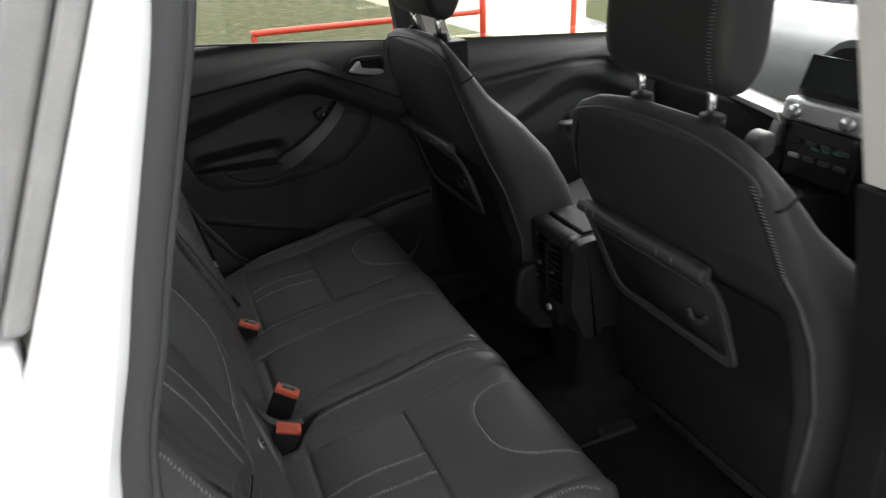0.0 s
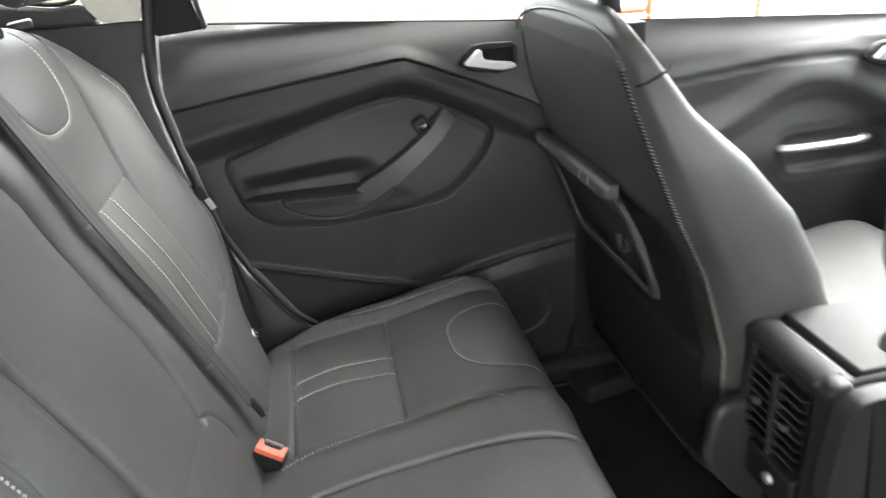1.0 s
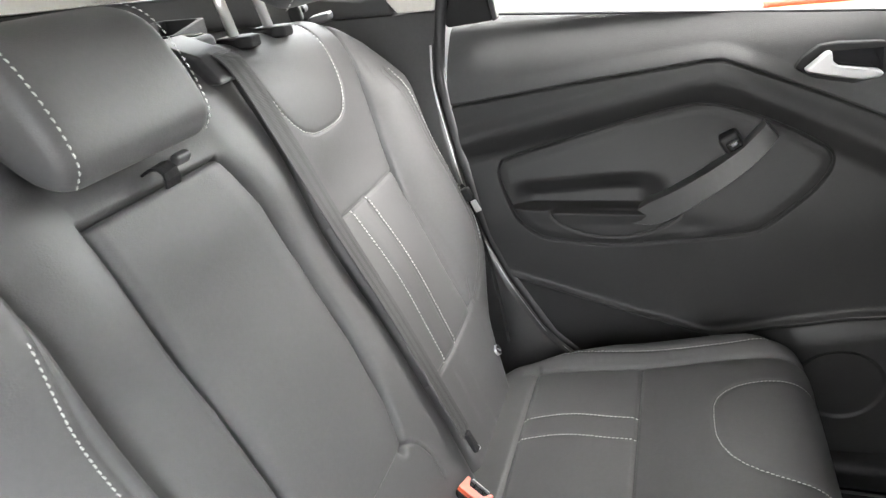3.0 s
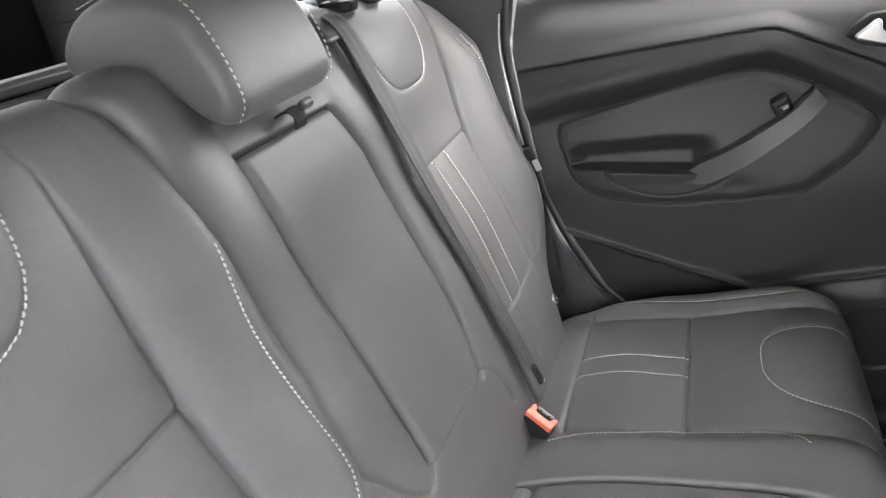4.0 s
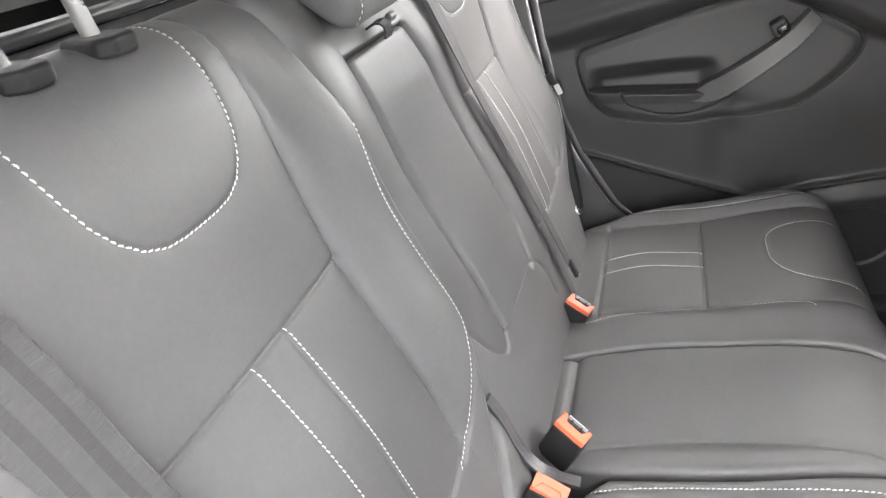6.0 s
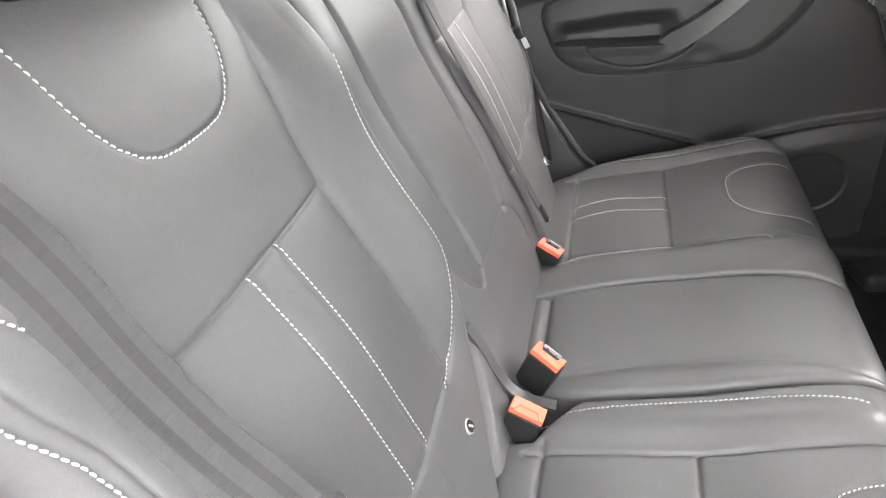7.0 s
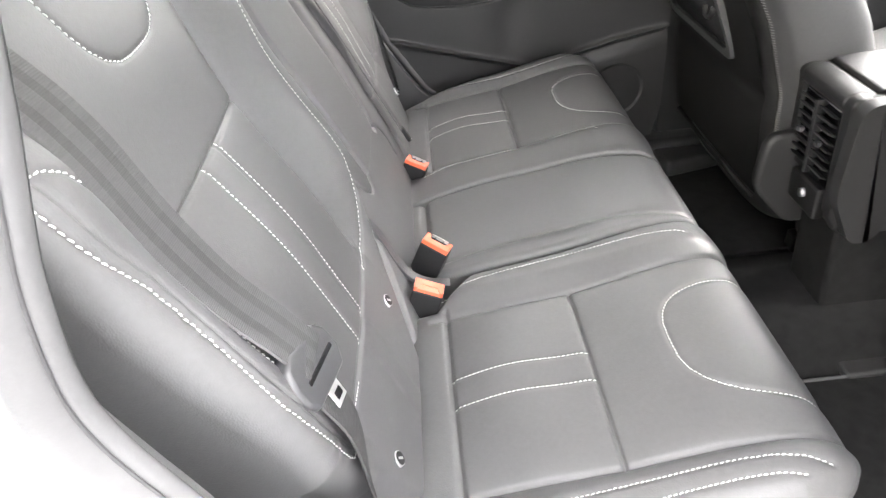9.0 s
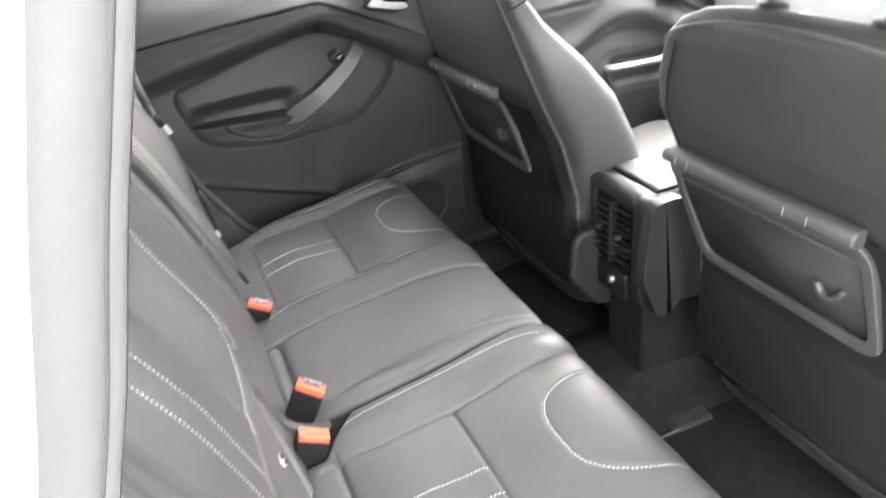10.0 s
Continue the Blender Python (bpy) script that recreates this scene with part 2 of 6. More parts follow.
def ribbon(name, pts, across, width, mat, parent=None, label="", thick=0.0014):
    """A strap of even width along a line, with its cross direction at each point."""
    p = smooth_line(pts, 0.008)
    n = len(p)
    w = np.array(across, float)
    w = np.stack([np.interp(np.linspace(0, 1, n), np.linspace(0, 1, len(w)), w[:, i]) for i in range(3)], 1)
    t = np.gradient(p, axis=0)
    t /= np.linalg.norm(t, axis=1)[:, None]
    w -= t * (w * t).sum(1)[:, None]
    w /= np.linalg.norm(w, axis=1)[:, None]
    nn = np.cross(t, w)
    prof = [(-.5, 0), (-.47, .5), (-.30, .5), (-.28, .48), (-.12, .48), (-.10, .5), (.10, .5), (.12, .48), (.28, .48), (.30, .5), (.47, .5), (.5, 0), (.47, -.5), (-.47, -.5)]
    v = [p[i] + w[i] * width * a + nn[i] * thick * b * 2 for i in range(n) for a, b in prof]
    k = len(prof)
    ob = raw(name, v, grid_faces(k, n, wrap=True) + [tuple(range(k)), tuple(range((n - 1) * k, n * k))[::-1]], mat, parent, label, smooth=False)
    if mat is WEBBING:
        ob.data.materials.append(WEBDARK)
        ob.data.polygons.foreach_set("material_index", [1 if i < k * (n - 1) and i % k in (3, 7) else 0 for i in range(len(ob.data.polygons))])
    return ob


def dist_line(Y, S, line):
    d = np.full(Y.shape, 9.0)
    for (a, b), (c, e) in zip(line[:-1], line[1:]):
        vx, vy = c - a, e - b
        t = np.clip(((Y - a) * vx + (S - b) * vy) / (vx * vx + vy * vy + 1e-12), 0, 1)
        d = np.minimum(d, np.hypot(Y - a - t * vx, S - b - t * vy))
    return d


def signed(Y, S, poly):
    """Distance to a closed outline, negative inside."""
    poly = [tuple(q) for q in poly]
    d = dist_line(Y, S, poly + poly[:1])
    inside = np.zeros(Y.shape, bool)
    for (a, b), (c, e) in zip(poly, poly[1:] + poly[:1]):
        if b != e:
            inside ^= ((b > S) != (e > S)) & (Y < (c - a) * (S - b) / (e - b) + a)
    return np.where(inside, -d, d)


def ease(x, lo, hi):
    t = np.clip((x - lo) / (hi - lo), 0, 1)
    return t * t * (3 - 2 * t)


def groove(Y, S, line, depth, width):
    return -depth * np.exp(-(dist_line(Y, S, line) / width) ** 2)


def seam(Y, S, line, depth, width):
    """A sewn seam: a sharp crease with the leather drawn in softly beside it."""
    d = dist_line(Y, S, line)
    return -depth * (0.62 * np.exp(-(d / (0.75 * width)) ** 2) + 0.55 * np.exp(-d / (2.4 * width)))


def pucker(Y, S, line, depth, reach):
    """Small drawn-in wrinkles across a seam, uneven along it and fading beside it."""
    wave = np.sin(S * 330 + 2.5 * np.sin(S * 47) + Y * 60) * (0.5 + 0.5 * np.sin(S * 61 + 2.0 * np.sin(S * 19 + Y * 9)))
    return depth * wave * np.exp(-(dist_line(Y, S, line) / reach) ** 2)


class Pad:
    """An upholstered block: a side profile in x and z, carried across y, with rounded ends and a relief."""

    def __init__(self, prof, low, high, r, relief, side=1, skirt=(0.05, 0.05), step=0.0019):
        self.p = smooth_line(prof, step)
        d = np.gradient(self.p, axis=0)
        d /= np.linalg.norm(d, axis=1)[:, None]
        self.n = np.stack([d[:, 1], -d[:, 0]], 1) * side
        self.s = np.r_[0, np.cumsum(np.linalg.norm(np.diff(self.p, axis=0), axis=1))]
        r = r if isinstance(r, tuple) else (r, r)
        self.low, self.high, self.r, self.relief, self.skirt, self.step, self.side = low, high, r, relief, skirt, step, side

    def s_of(self, value, axis):
        """Arc length at which the profile first reaches that x (axis 0) or z (axis 1)."""
        c = self.p[:, axis]
        k = int(np.argmax(c >= value)) if c[0] < value else int(np.argmax(c <= value))
        return float(self.s[k])

    def spot(self, Y, S):
        """Places on the surface, and their normals, for arrays of y and arc length."""
        Y, S = np.asarray(Y, float), np.asarray(S, float)
        x, z = np.interp(S, self.s, self.p[:, 0]), np.interp(S, self.s, self.p[:, 1])
        nx, nz = np.interp(S, self.s, self.n[:, 0]), np.interp(S, self.s, self.n[:, 1])
        lo, hi = self.low(S), self.high(S)
        r = np.where(Y > (lo + hi) / 2, self.r[1], self.r[0])
        e = np.clip(np.maximum(lo + r - Y, Y - hi + r), 0, r * 0.999)
        h = self.relief(Y, S) - (r - np.sqrt(r * r - e * e))
        side = np.where(Y > (lo + hi) / 2, 1, -1) * e / r
        c = np.sqrt(1 - side ** 2)
        return np.stack([x + nx * h, Y, z + nz * h], -1), np.stack([nx * c, side, nz * c], -1)

    def build(self, name, mat, parent, label=""):
        ra, rb = self.r
        lo, hi = self.low(self.s), self.high(self.s)
        wmax = float(np.max(hi - lo))
        a, b = self.skirt
        n_mid, n_arc = max(8, int((wmax - ra - rb) / self.step)), max(5, int(max(ra, rb) * 1.6 / self.step))
        na = nb = 8
        a, b = (q(self.s) if callable(q) else q for q in (a, b))
        rows = [("a", k / na) for k in range(na)] + [("p", k / n_arc) for k in range(n_arc)] + [("m", k / n_mid) for k in range(n_mid)]
        rows += [("q", k / n_arc) for k in range(n_arc)] + [("b", k / nb) for k in range(nb + 1)]
        cols = []
        for kind, f in rows:
            w = f * math.pi / 2
            if kind == "a":
                y, drop = lo + 0 * hi, ra + a * (1 - f)
            elif kind == "p":
                y, drop = lo + ra - ra * math.cos(w), ra - ra * math.sin(w)
            elif kind == "m":
                y, drop = lo + ra + (hi - lo - ra - rb) * f, 0
            elif kind == "q":
                y, drop = hi - rb + rb * math.sin(w), rb - rb * math.cos(w)
            else:
                y, drop = hi + 0 * lo, rb + b * f
            yy = np.clip(y, lo, hi)
            h = self.relief(yy, self.s) - drop
            cols.append(np.stack([self.p[:, 0] + self.n[:, 0] * h, y, self.p[:, 1] + self.n[:, 1] * h], -1))
        v = np.stack(cols, 1).reshape(-1, 3)
        return raw(name, v, grid_faces(len(rows), len(self.s), flip=self.side < 0), mat, parent, label)

    def sew(self, name, line, parent, pitch=0.0058, length=0.0044, width=0.0014, lift=0.0010, mat=None, label="pale grey stitching"):
        """A row of stitches along a line of y and arc length."""
        p = resample(np.array(line, float), pitch)
        pos, nor = self.spot(p[:, 0], p[:, 1])
        t = np.gradient(pos, axis=0)
        t /= np.linalg.norm(t, axis=1)[:, None] + 1e-9
        stitches(name, pos, t, nor, parent, length, width, lift, mat, label)


def stitches(name, pos, t, nor, parent, length, width, lift, mat=None, label="pale grey stitching"):
    v, f = [], []
    rng = random.Random(len(pos))
    for c, d, n in zip(pos, t, nor):
        s = np.cross(n, d)
        s /= np.linalg.norm(s) + 1e-9
        d = d + s * 0.16 + s * rng.uniform(-0.05, 0.05)
        k = len(v)
        for al, ac, up in ((-.5, -.25, 0), (-.5, .25, 0), (-.2, .5, 1), (-.2, -.5, 1), (.2, -.5, 1), (.2, .5, 1), (.5, .25, 0), (.5, -.25, 0)):
            v.append(c + d * length * al + s * width * ac + n * (lift + up * width * 0.55))
        f += [(k, k + 1, k + 2, k + 3), (k + 3, k + 2, k + 5, k + 4), (k + 4, k + 5, k + 6, k + 7), (k, k + 3, k + 4, k + 7), (k + 1, k + 6, k + 5, k + 2)]
    return raw(name, v, f, mat or THREAD, parent, label)


def loft(name, profile, y0, y1, r, mat, parent=None, label="", step=0.006, sag=None):
    """A cushion-like block: a closed side profile in x and z, drawn in towards its middle at both ends of y."""
    p = smooth_line(profile, step, closed=True)[:-1]
    c = p.mean(0)
    ys, sc = [], []
    for k in range(9):
        w = k / 8 * math.pi / 2
        ys.append(y0 + r - r * math.cos(w)), sc.append(math.sin(w))
    for k in range(1, 12):
        ys.append(y0 + r + (y1 - y0 - 2 * r) * k / 12), sc.append(1.0)
    for k in range(9):
        w = k / 8 * math.pi / 2
        ys.append(y1 - r + r * math.sin(w)), sc.append(math.cos(w))
    size = np.linalg.norm(p - c, axis=1)
    v = []
    for y, q in zip(ys, sc):
        shrink = (size - r * (1 - q)) / size
        shrink = np.maximum(shrink, 0.15) if q > 0.02 else shrink * 0 + 0.5 * np.maximum(0.2, (size.min() - r) / size.min())
        pts = c + (p - c) * shrink[:, None]
        if sag:
            pts = pts + np.array(sag(y))
        v += [(a, y, b) for a, b in pts]
    n = len(p)
    f = grid_faces(n, len(ys), wrap=True) + [tuple(range(n))[::-1], tuple(range((len(ys) - 1) * n, len(ys) * n))]
    return raw(name, v, f, mat, parent, label)
# ---- ground and surroundings ----
FLOOR_Z = 0.38


def sheet(name, x0, x1, y0, y1, z, mat, label, category):
    bm = bmesh.new()
    bmesh.ops.create_grid(bm, x_segments=2, y_segments=2, size=0.5, matrix=pose((x0 + x1) / 2, (y0 + y1) / 2, z) @ Matrix.Diagonal((x1 - x0, y1 - y0, 1, 1)))
    return tagged(part(name, bm, mat), label, category, kind="structure")


sheet("ground", -400, 400, -400, 400, -0.004, ASPHALT, "worn grey asphalt ground under the car", "ground")
sheet("lawn", -60, 4.4, 4.5, 60, 0.0, GRASS, "patchy green and straw-coloured mown grass", "grass")
sheet("path", 4.4, 40, 2.6, 60, 0.0, GRAVEL, "pale trodden straw-coloured path beside the grass", "path")


def rail(x0, x1, y, top):
    base = thing("low_rail", (x0, y, 0), "red painted tubular low rail standing on grass", "rail")
    tube("bar", smooth_line([(x0, y, -0.02), (x0, y, top - 0.06), (x0 + 0.02, y, top - 0.015), (x0 + 0.09, y, top), ((x0 + x1) / 2, y, top), (x1, y, top)], 0.05), 0.035, RED, base)
    for x in np.arange(x0 + 1.6, x1, 1.6):
        tube("post", [(x, y, 0), (x, y, top - 0.02)], 0.03, RED, base, up=(1, 0, 0))


rail(1.04, 3.72, 6.5, 0.465)
for px, py in ((3.78, 6.5), (5.08, 6.5)):
    post = thing("red_post", (px, py, 0), "upright red painted steel post", "post", "red posts outside")
    tube("tube", [(px, py, 0), (px, py, 1.1)], 0.04, RED, post, up=(1, 0, 0))
    tube("cap", [(px, py, 1.1), (px, py, 1.115)], 0.044, RED, post, up=(1, 0, 0))


hall = thing("building", (-5.0, -4.6, 0), "pale rendered building with a grey louvred shutter", "building")
box("wall", (-5.4, -4.75, 2.6), (10.2, 0.3, 5.2), RENDERW, hall, "pale rendered wall", bevel=0.02)
box("shutter_frame", (-3.0, -4.59, 0.40), (5.0, 0.05, 0.80), HARD, hall, "dark shutter frame", bevel=0.01)
for k in range(7):
    box("slat", (-3.0, -4.545, 0.07 + k * 0.107), (4.9, 0.05, 0.080), GREYPL, hall, "", turn=(28, 0, 0), bevel=0.004, segments=1)


# ---- car shell ----
def strip_panel(name, rows, mat, parent, label="", thick=0.02, inward=-1):
    """A panel in x and z: rows of (z, x_from, x_to, y), with thickness along y."""
    z = np.array([q[0] for q in rows])
    o = np.argsort(z)
    fine = np.linspace(z.min(), z.max(), max(2, int((z.max() - z.min()) / 0.02) + 1))
    a, b, y = (np.interp(fine, z[o], np.array([q[k] for q in rows])[o]) for k in (1, 2, 3))
    v, n = [], len(fine)
    for i in range(n):
        v += [(a[i], y[i], fine[i]), (b[i], y[i], fine[i]), (b[i], y[i] - inward * thick, fine[i]), (a[i], y[i] - inward * thick, fine[i])]
    f = grid_faces(4, n, wrap=True) + [(0, 1, 2, 3), (4 * n - 1, 4 * n - 2, 4 * n - 3, 4 * n - 4)]
    bm = bmesh.new()
    vs = [bm.verts.new(c) for c in v]
    for q in f:
        bm.faces.new([vs[k] for k in q])
    ob = part(name, bm, mat, parent, label)
    return soften(ob, 0.004, 2, 50)


body = thing("car_body", (0, 0, 0.2), "white painted car body with dark interior trim", "car", kind="structure")
tagged(body, kind="structure")
NEAR_EDGE = [(1.54, 0.012), (1.45, -0.002), (1.37, -0.025), (1.30, -0.046), (1.238, -0.063), (1.20, -0.075), (1.157, -0.087), (1.10, -0.095), (1.06, -0.090), (1.01, -0.072), (0.96, -0.052),
             (0.86, -0.015), (0.766, 0.025), (0.655, 0.085), (0.60, 0.13), (0.53, 0.22), (0.47, 0.34), (0.44, 0.45)]
sill_in = lambda z: float(np.interp(z, [0.44, 0.9, 1.25, 1.56], [-0.715, -0.705, -0.700, -0.690]))

floor = box("floor", (0.5, 0, FLOOR_Z - 0.02), (3.2, 1.42, 0.04), CARPET, None, bevel=0.0)
tagged(floor, "black carpeted car floor", "floor", kind="structure")
box("ceiling", (0.20, 0, 1.63), (2.70, 1.40, 0.03), CREAM, None, bevel=0.01)
tagged(scene.objects["ceiling"], "pale cloth car headliner", "ceiling", kind="structure")
box("roof", (0.20, 0, 1.66), (2.90, 1.46, 0.02), PAINT, None, bevel=0.008)
tagged(scene.objects["roof"], "white painted car roof", "roof", kind="structure")

# near side: outer quarter panel, door jamb with seal, rocker, roof rail
zs = np.linspace(0.44, 1.56, 40)
edge_z, edge_x = np.array([q[0] for q in NEAR_EDGE])[::-1], np.array([q[1] for q in NEAR_EDGE])[::-1]


def side_sheet(name, zlo, zhi, xa, xb, y_of, thick, mat, parent, label=""):
    z = np.linspace(zlo, zhi, max(3, int((zhi - zlo) / 0.02)))
    rows = [(q, xa(q), xb(q), y_of(q)) for q in z]
    return strip_panel(name, rows, mat, parent, label, thick, 1)


opening = lambda z: float(np.interp(z, edge_z, edge_x))
glass_edge = lambda z: float(np.interp(z, [1.29, 1.47, 1.56], [-0.128, -0.050, -0.015]))
flank = lambda z: sill_in(z) - 0.047
GLASS_LOW = 1.295
near_quarter = side_sheet("quarter_panel", 0.30, GLASS_LOW, lambda z: -1.35, lambda z: -0.135, flank, 0.03, PAINT, body, "glossy white rear quarter panel")
near_pillar = side_sheet("rear_pillar", 0.30, 1.56, lambda z: -0.135 if z < GLASS_LOW else glass_edge(z), lambda z: opening(z) - 0.035, flank, 0.03, PAINT, body, "glossy white pillar beside the rear door")
for ob in (near_quarter, near_pillar):
    ob.modifiers.clear()
side_sheet("window_seal", GLASS_LOW + 0.006, 1.56, lambda z: glass_edge(z) - 0.016, lambda z: glass_edge(z) - 0.002, lambda z: flank(z) - 0.006, 0.02, BORDER, body, "weathered grey rubber window strip")
side_sheet("window_border", GLASS_LOW + 0.006, 1.56, lambda z: glass_edge(z) - 0.042, lambda z: glass_edge(z) - 0.018, lambda z: flank(z) + 0.002, 0.015, BORDER, body, "grey printed border of the side glass")
side_sheet("quarter_glass", GLASS_LOW + 0.006, 1.56, lambda z: -0.95, lambda z: glass_edge(z) - 0.044, lambda z: flank(z) + 0.006, 0.006, TINTED, body, "dark tinted rear side glass")


def edge_band(name, a, b, bulge, mat, parent, label=""):
    """A band along the near door opening, from one offset (back in x, out in y) to another, bulging by so much."""
    line = smooth_line([(q[1], q[0]) for q in NEAR_EDGE], 0.012)
    v, k = [], 11
    for x, z in line:
        y = sill_in(z)
        for j in range(k):
            f = j / (k - 1)
            o = bulge * math.sin(math.pi * f) ** 0.7
            v.append((x + a[0] + (b[0] - a[0]) * f + o * 0.7, y + a[1] + (b[1] - a[1]) * f - o * 0.7, z))
    return raw(name, v, grid_faces(k, len(line)), mat, parent, label)


edge_band("inner_lip", (-0.030, 0.030), (0.0, 0.0), -0.002, RUBBER, body, "grey inner edge trim of the door opening")
edge_band("seal_lip", (-0.001, 0.001), (-0.009, -0.010), 0.004, RUBBER, body, "soft grey inner lip of the door seal")
# Added black cord paints the shade in the valley between the seal lips.
crease = smooth_line([(q[1], q[0]) for q in NEAR_EDGE], 0.012)
tube("seal_crease_shade", [(x - 0.0072, sill_in(z) - 0.0108, z) for x, z in crease], 0.0014, DARKSEAL, body, "dark crease of the door seal", sides=6, up=(0, 1, 0))
edge_band("door_seal", (-0.007, -0.009), (-0.028, -0.020), 0.006, RUBBER, body, "soft grey door seal")
edge_band("paint_edge", (-0.026, -0.019), (-0.036, -0.048), 0.001, PAINT, body, "white painted edge of the door opening")
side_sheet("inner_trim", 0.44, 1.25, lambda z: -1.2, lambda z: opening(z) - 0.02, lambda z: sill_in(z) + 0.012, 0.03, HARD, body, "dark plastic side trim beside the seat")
side_sheet("inner_pillar", 1.253, 1.56, lambda z: glass_edge(z) - 0.03, lambda z: opening(z) - 0.02, lambda z: sill_in(z) + 0.012, 0.03, CREAM, body, "pale upper pillar trim")
box("rocker", (0.4, -0.80, 0.38), (2.2, 0.16, 0.13), PAINT, body, "white painted door sill", bevel=0.02)
box("sill_trim", (0.40, -0.70, 0.43), (0.9, 0.06, 0.03), HARD, body, "black plastic sill trim", bevel=0.01)
box("roof_rail", (0.2, -0.69, 1.60), (2.7, 0.10, 0.07), PAINT, body, "white painted roof edge", bevel=0.02)
box("roof_rail", (0.2, 0.70, 1.60), (2.7, 0.10, 0.07), CREAM, body, "pale trimmed roof edge", bevel=0.02)
pil = lambda z: float(np.interp(z, [0.4, 0.9, 1.22, 1.43, 1.56], [0.78, 0.735, 0.635, 0.552, 0.50]))
side_sheet("centre_pillar_upper", 1.222, 1.57, lambda z: pil(z), lambda z: pil(z) + 0.085, lambda z: -0.70, 0.05, CREAM, body, "pale upper trim of the centre pillar")
side_sheet("centre_pillar_lower", 0.42, 1.22, lambda z: pil(z) - 0.004, lambda z: pil(z) + 0.13, lambda z: -0.695, 0.055, HARD, body, "black lower trim of the centre pillar")

# far side: rear pillar trims, quarter window, seal strip
FAR_EDGE = [(1.56, -0.03), (1.304, -0.066), (1.20, -0.086), (1.126, -0.089), (0.983, -0.064), (0.861, -0.034), (0.766, 0.008), (0.655, 0.076), (0.611, 0.125), (0.53, 0.22), (0.46, 0.36), (0.44, 0.45)]
fz, fx = np.array([q[0] for q in FAR_EDGE])[::-1], np.array([q[1] for q in FAR_EDGE])[::-1]
far_edge = lambda z: float(np.interp(z, fz, fx))


def far_sheet(name, zlo, zhi, xa, xb, y_of, thick, mat, parent, label=""):
    z = np.linspace(zlo, zhi, max(3, int((zhi - zlo) / 0.02)))
    return strip_panel(name, [(q, xa(q), xb(q), y_of(q)) for q in z], mat, parent, label, thick, -1)


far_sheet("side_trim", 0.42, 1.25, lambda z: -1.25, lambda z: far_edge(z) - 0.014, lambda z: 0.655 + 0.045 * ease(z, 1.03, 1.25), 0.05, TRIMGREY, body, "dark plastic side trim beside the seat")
prism("window_ledge", [(-1.25, 1.250), (-0.165, 1.250), (-0.172, 1.279), (-0.190, 1.284), (-0.227, 1.281), (-0.32, 1.293), (-0.527, 1.314), (-1.25, 1.320)], "y", 0.690, 0.745, TRIMGREY, body, "dark ledge below the rear side window", 0.008, 3)
far_sheet("rear_pillar_trim", 1.253, 1.58, lambda z: float(np.interp(z, [1.25, 1.27, 1.30, 1.58], [-0.150, -0.168, -0.182, -0.17])), lambda z: far_edge(z) - 0.014, lambda z: 0.672 - 0.25 * max(0, z - 1.30), 0.05, CREAM, body, "pale upper rear pillar trim")
tube("side_window_seal", smooth_line([(-0.182, 0.700, 1.40), (-0.180, 0.700, 1.305), (-0.192, 0.700, 1.290), (-0.227, 0.700, 1.286), (-0.32, 0.700, 1.298), (-0.527, 0.700, 1.318), (-0.80, 0.700, 1.322)], 0.02), 0.004, DARKSEAL, body, "black rubber rear side window seal", up=(0, 1, 0))
far_sheet("rear_side_glass", 1.27, 1.56, lambda z: -0.80, lambda z: -0.18, lambda z: 0.712, 0.005, REARGLASS, body, "lightly tinted rear side glass")
far_sheet("rear_corner_trim", 1.318, 1.58, lambda z: -1.25, lambda z: -0.53 - (z - 1.318) * 0.5, lambda z: 0.672, 0.05, CREAM, body, "pale rear corner trim")


def far_band(name, off, ya, yb, r, mat, label, lo=0.44, hi=1.5):
    line = smooth_line([(q[1] + off, q[0]) for q in FAR_EDGE if lo <= q[0] <= hi], 0.015)
    return tube(name, [(x, (ya + yb) / 2, z) for x, z in line], r, mat, body, label, sides=8, up=(0, 1, 0))


far_band("door_seal", -0.004, 0.680, 0.690, 0.010, DARKSEAL, "black rubber door seal")
far_band("seal_edge", -0.0135, 0.664, 0.672, 0.0019, SATIN, "pale edge of the far door seal", 0.60, 1.3)

box("far_flank", (-0.70, 0.775, 0.76), (1.30, 0.05, 1.02), PAINT, body, "white painted far rear quarter", bevel=0.02)
box("far_sill_panel", (0.9, 0.775, 0.38), (2.0, 0.05, 0.18), PAINT, body, "white painted far sill", bevel=0.02)

# boot
boot = thing("load_cover", (-0.75, 0, 1.15), "black load cover behind the rear seats", "load cover")
box("cover", (-0.62, 0, 1.165), (0.55, 1.30, 0.012), CARPET, boot, bevel=0.004)
prism("cassette", [(-0.470, 1.150), (-0.462, 1.205), (-0.480, 1.222), (-0.585, 1.226), (-0.592, 1.150)], "y", -0.64, 0.64, BACKPL, boot, "black roller housing of the load cover", 0.006, 3)
box("groove_strip", (-0.560, 0, 1.2275), (0.012, 1.27, 0.004), GLOSSBLK, boot, "thin gloss black strip", bevel=0.001, segments=1)
prism("front_bar", [(-0.580, 1.224), (-0.578, 1.236), (-0.584, 1.243), (-0.612, 1.243), (-0.612, 1.224)], "y", -0.64, 0.64, TRAYBAR, boot, "grey front bar of the load cover", 0.003, 2)
tail = box("tailgate_trim", (-1.22, 0, 1.0), (0.06, 1.36, 0.9), HARD, None, bevel=0.02)
tagged(tail, "black plastic tailgate trim", "tailgate", kind="structure")
box("load_floor", (-0.75, 0, 0.70), (0.95, 1.3, 0.02), CARPET, body, "black carpeted load floor", bevel=0.0)

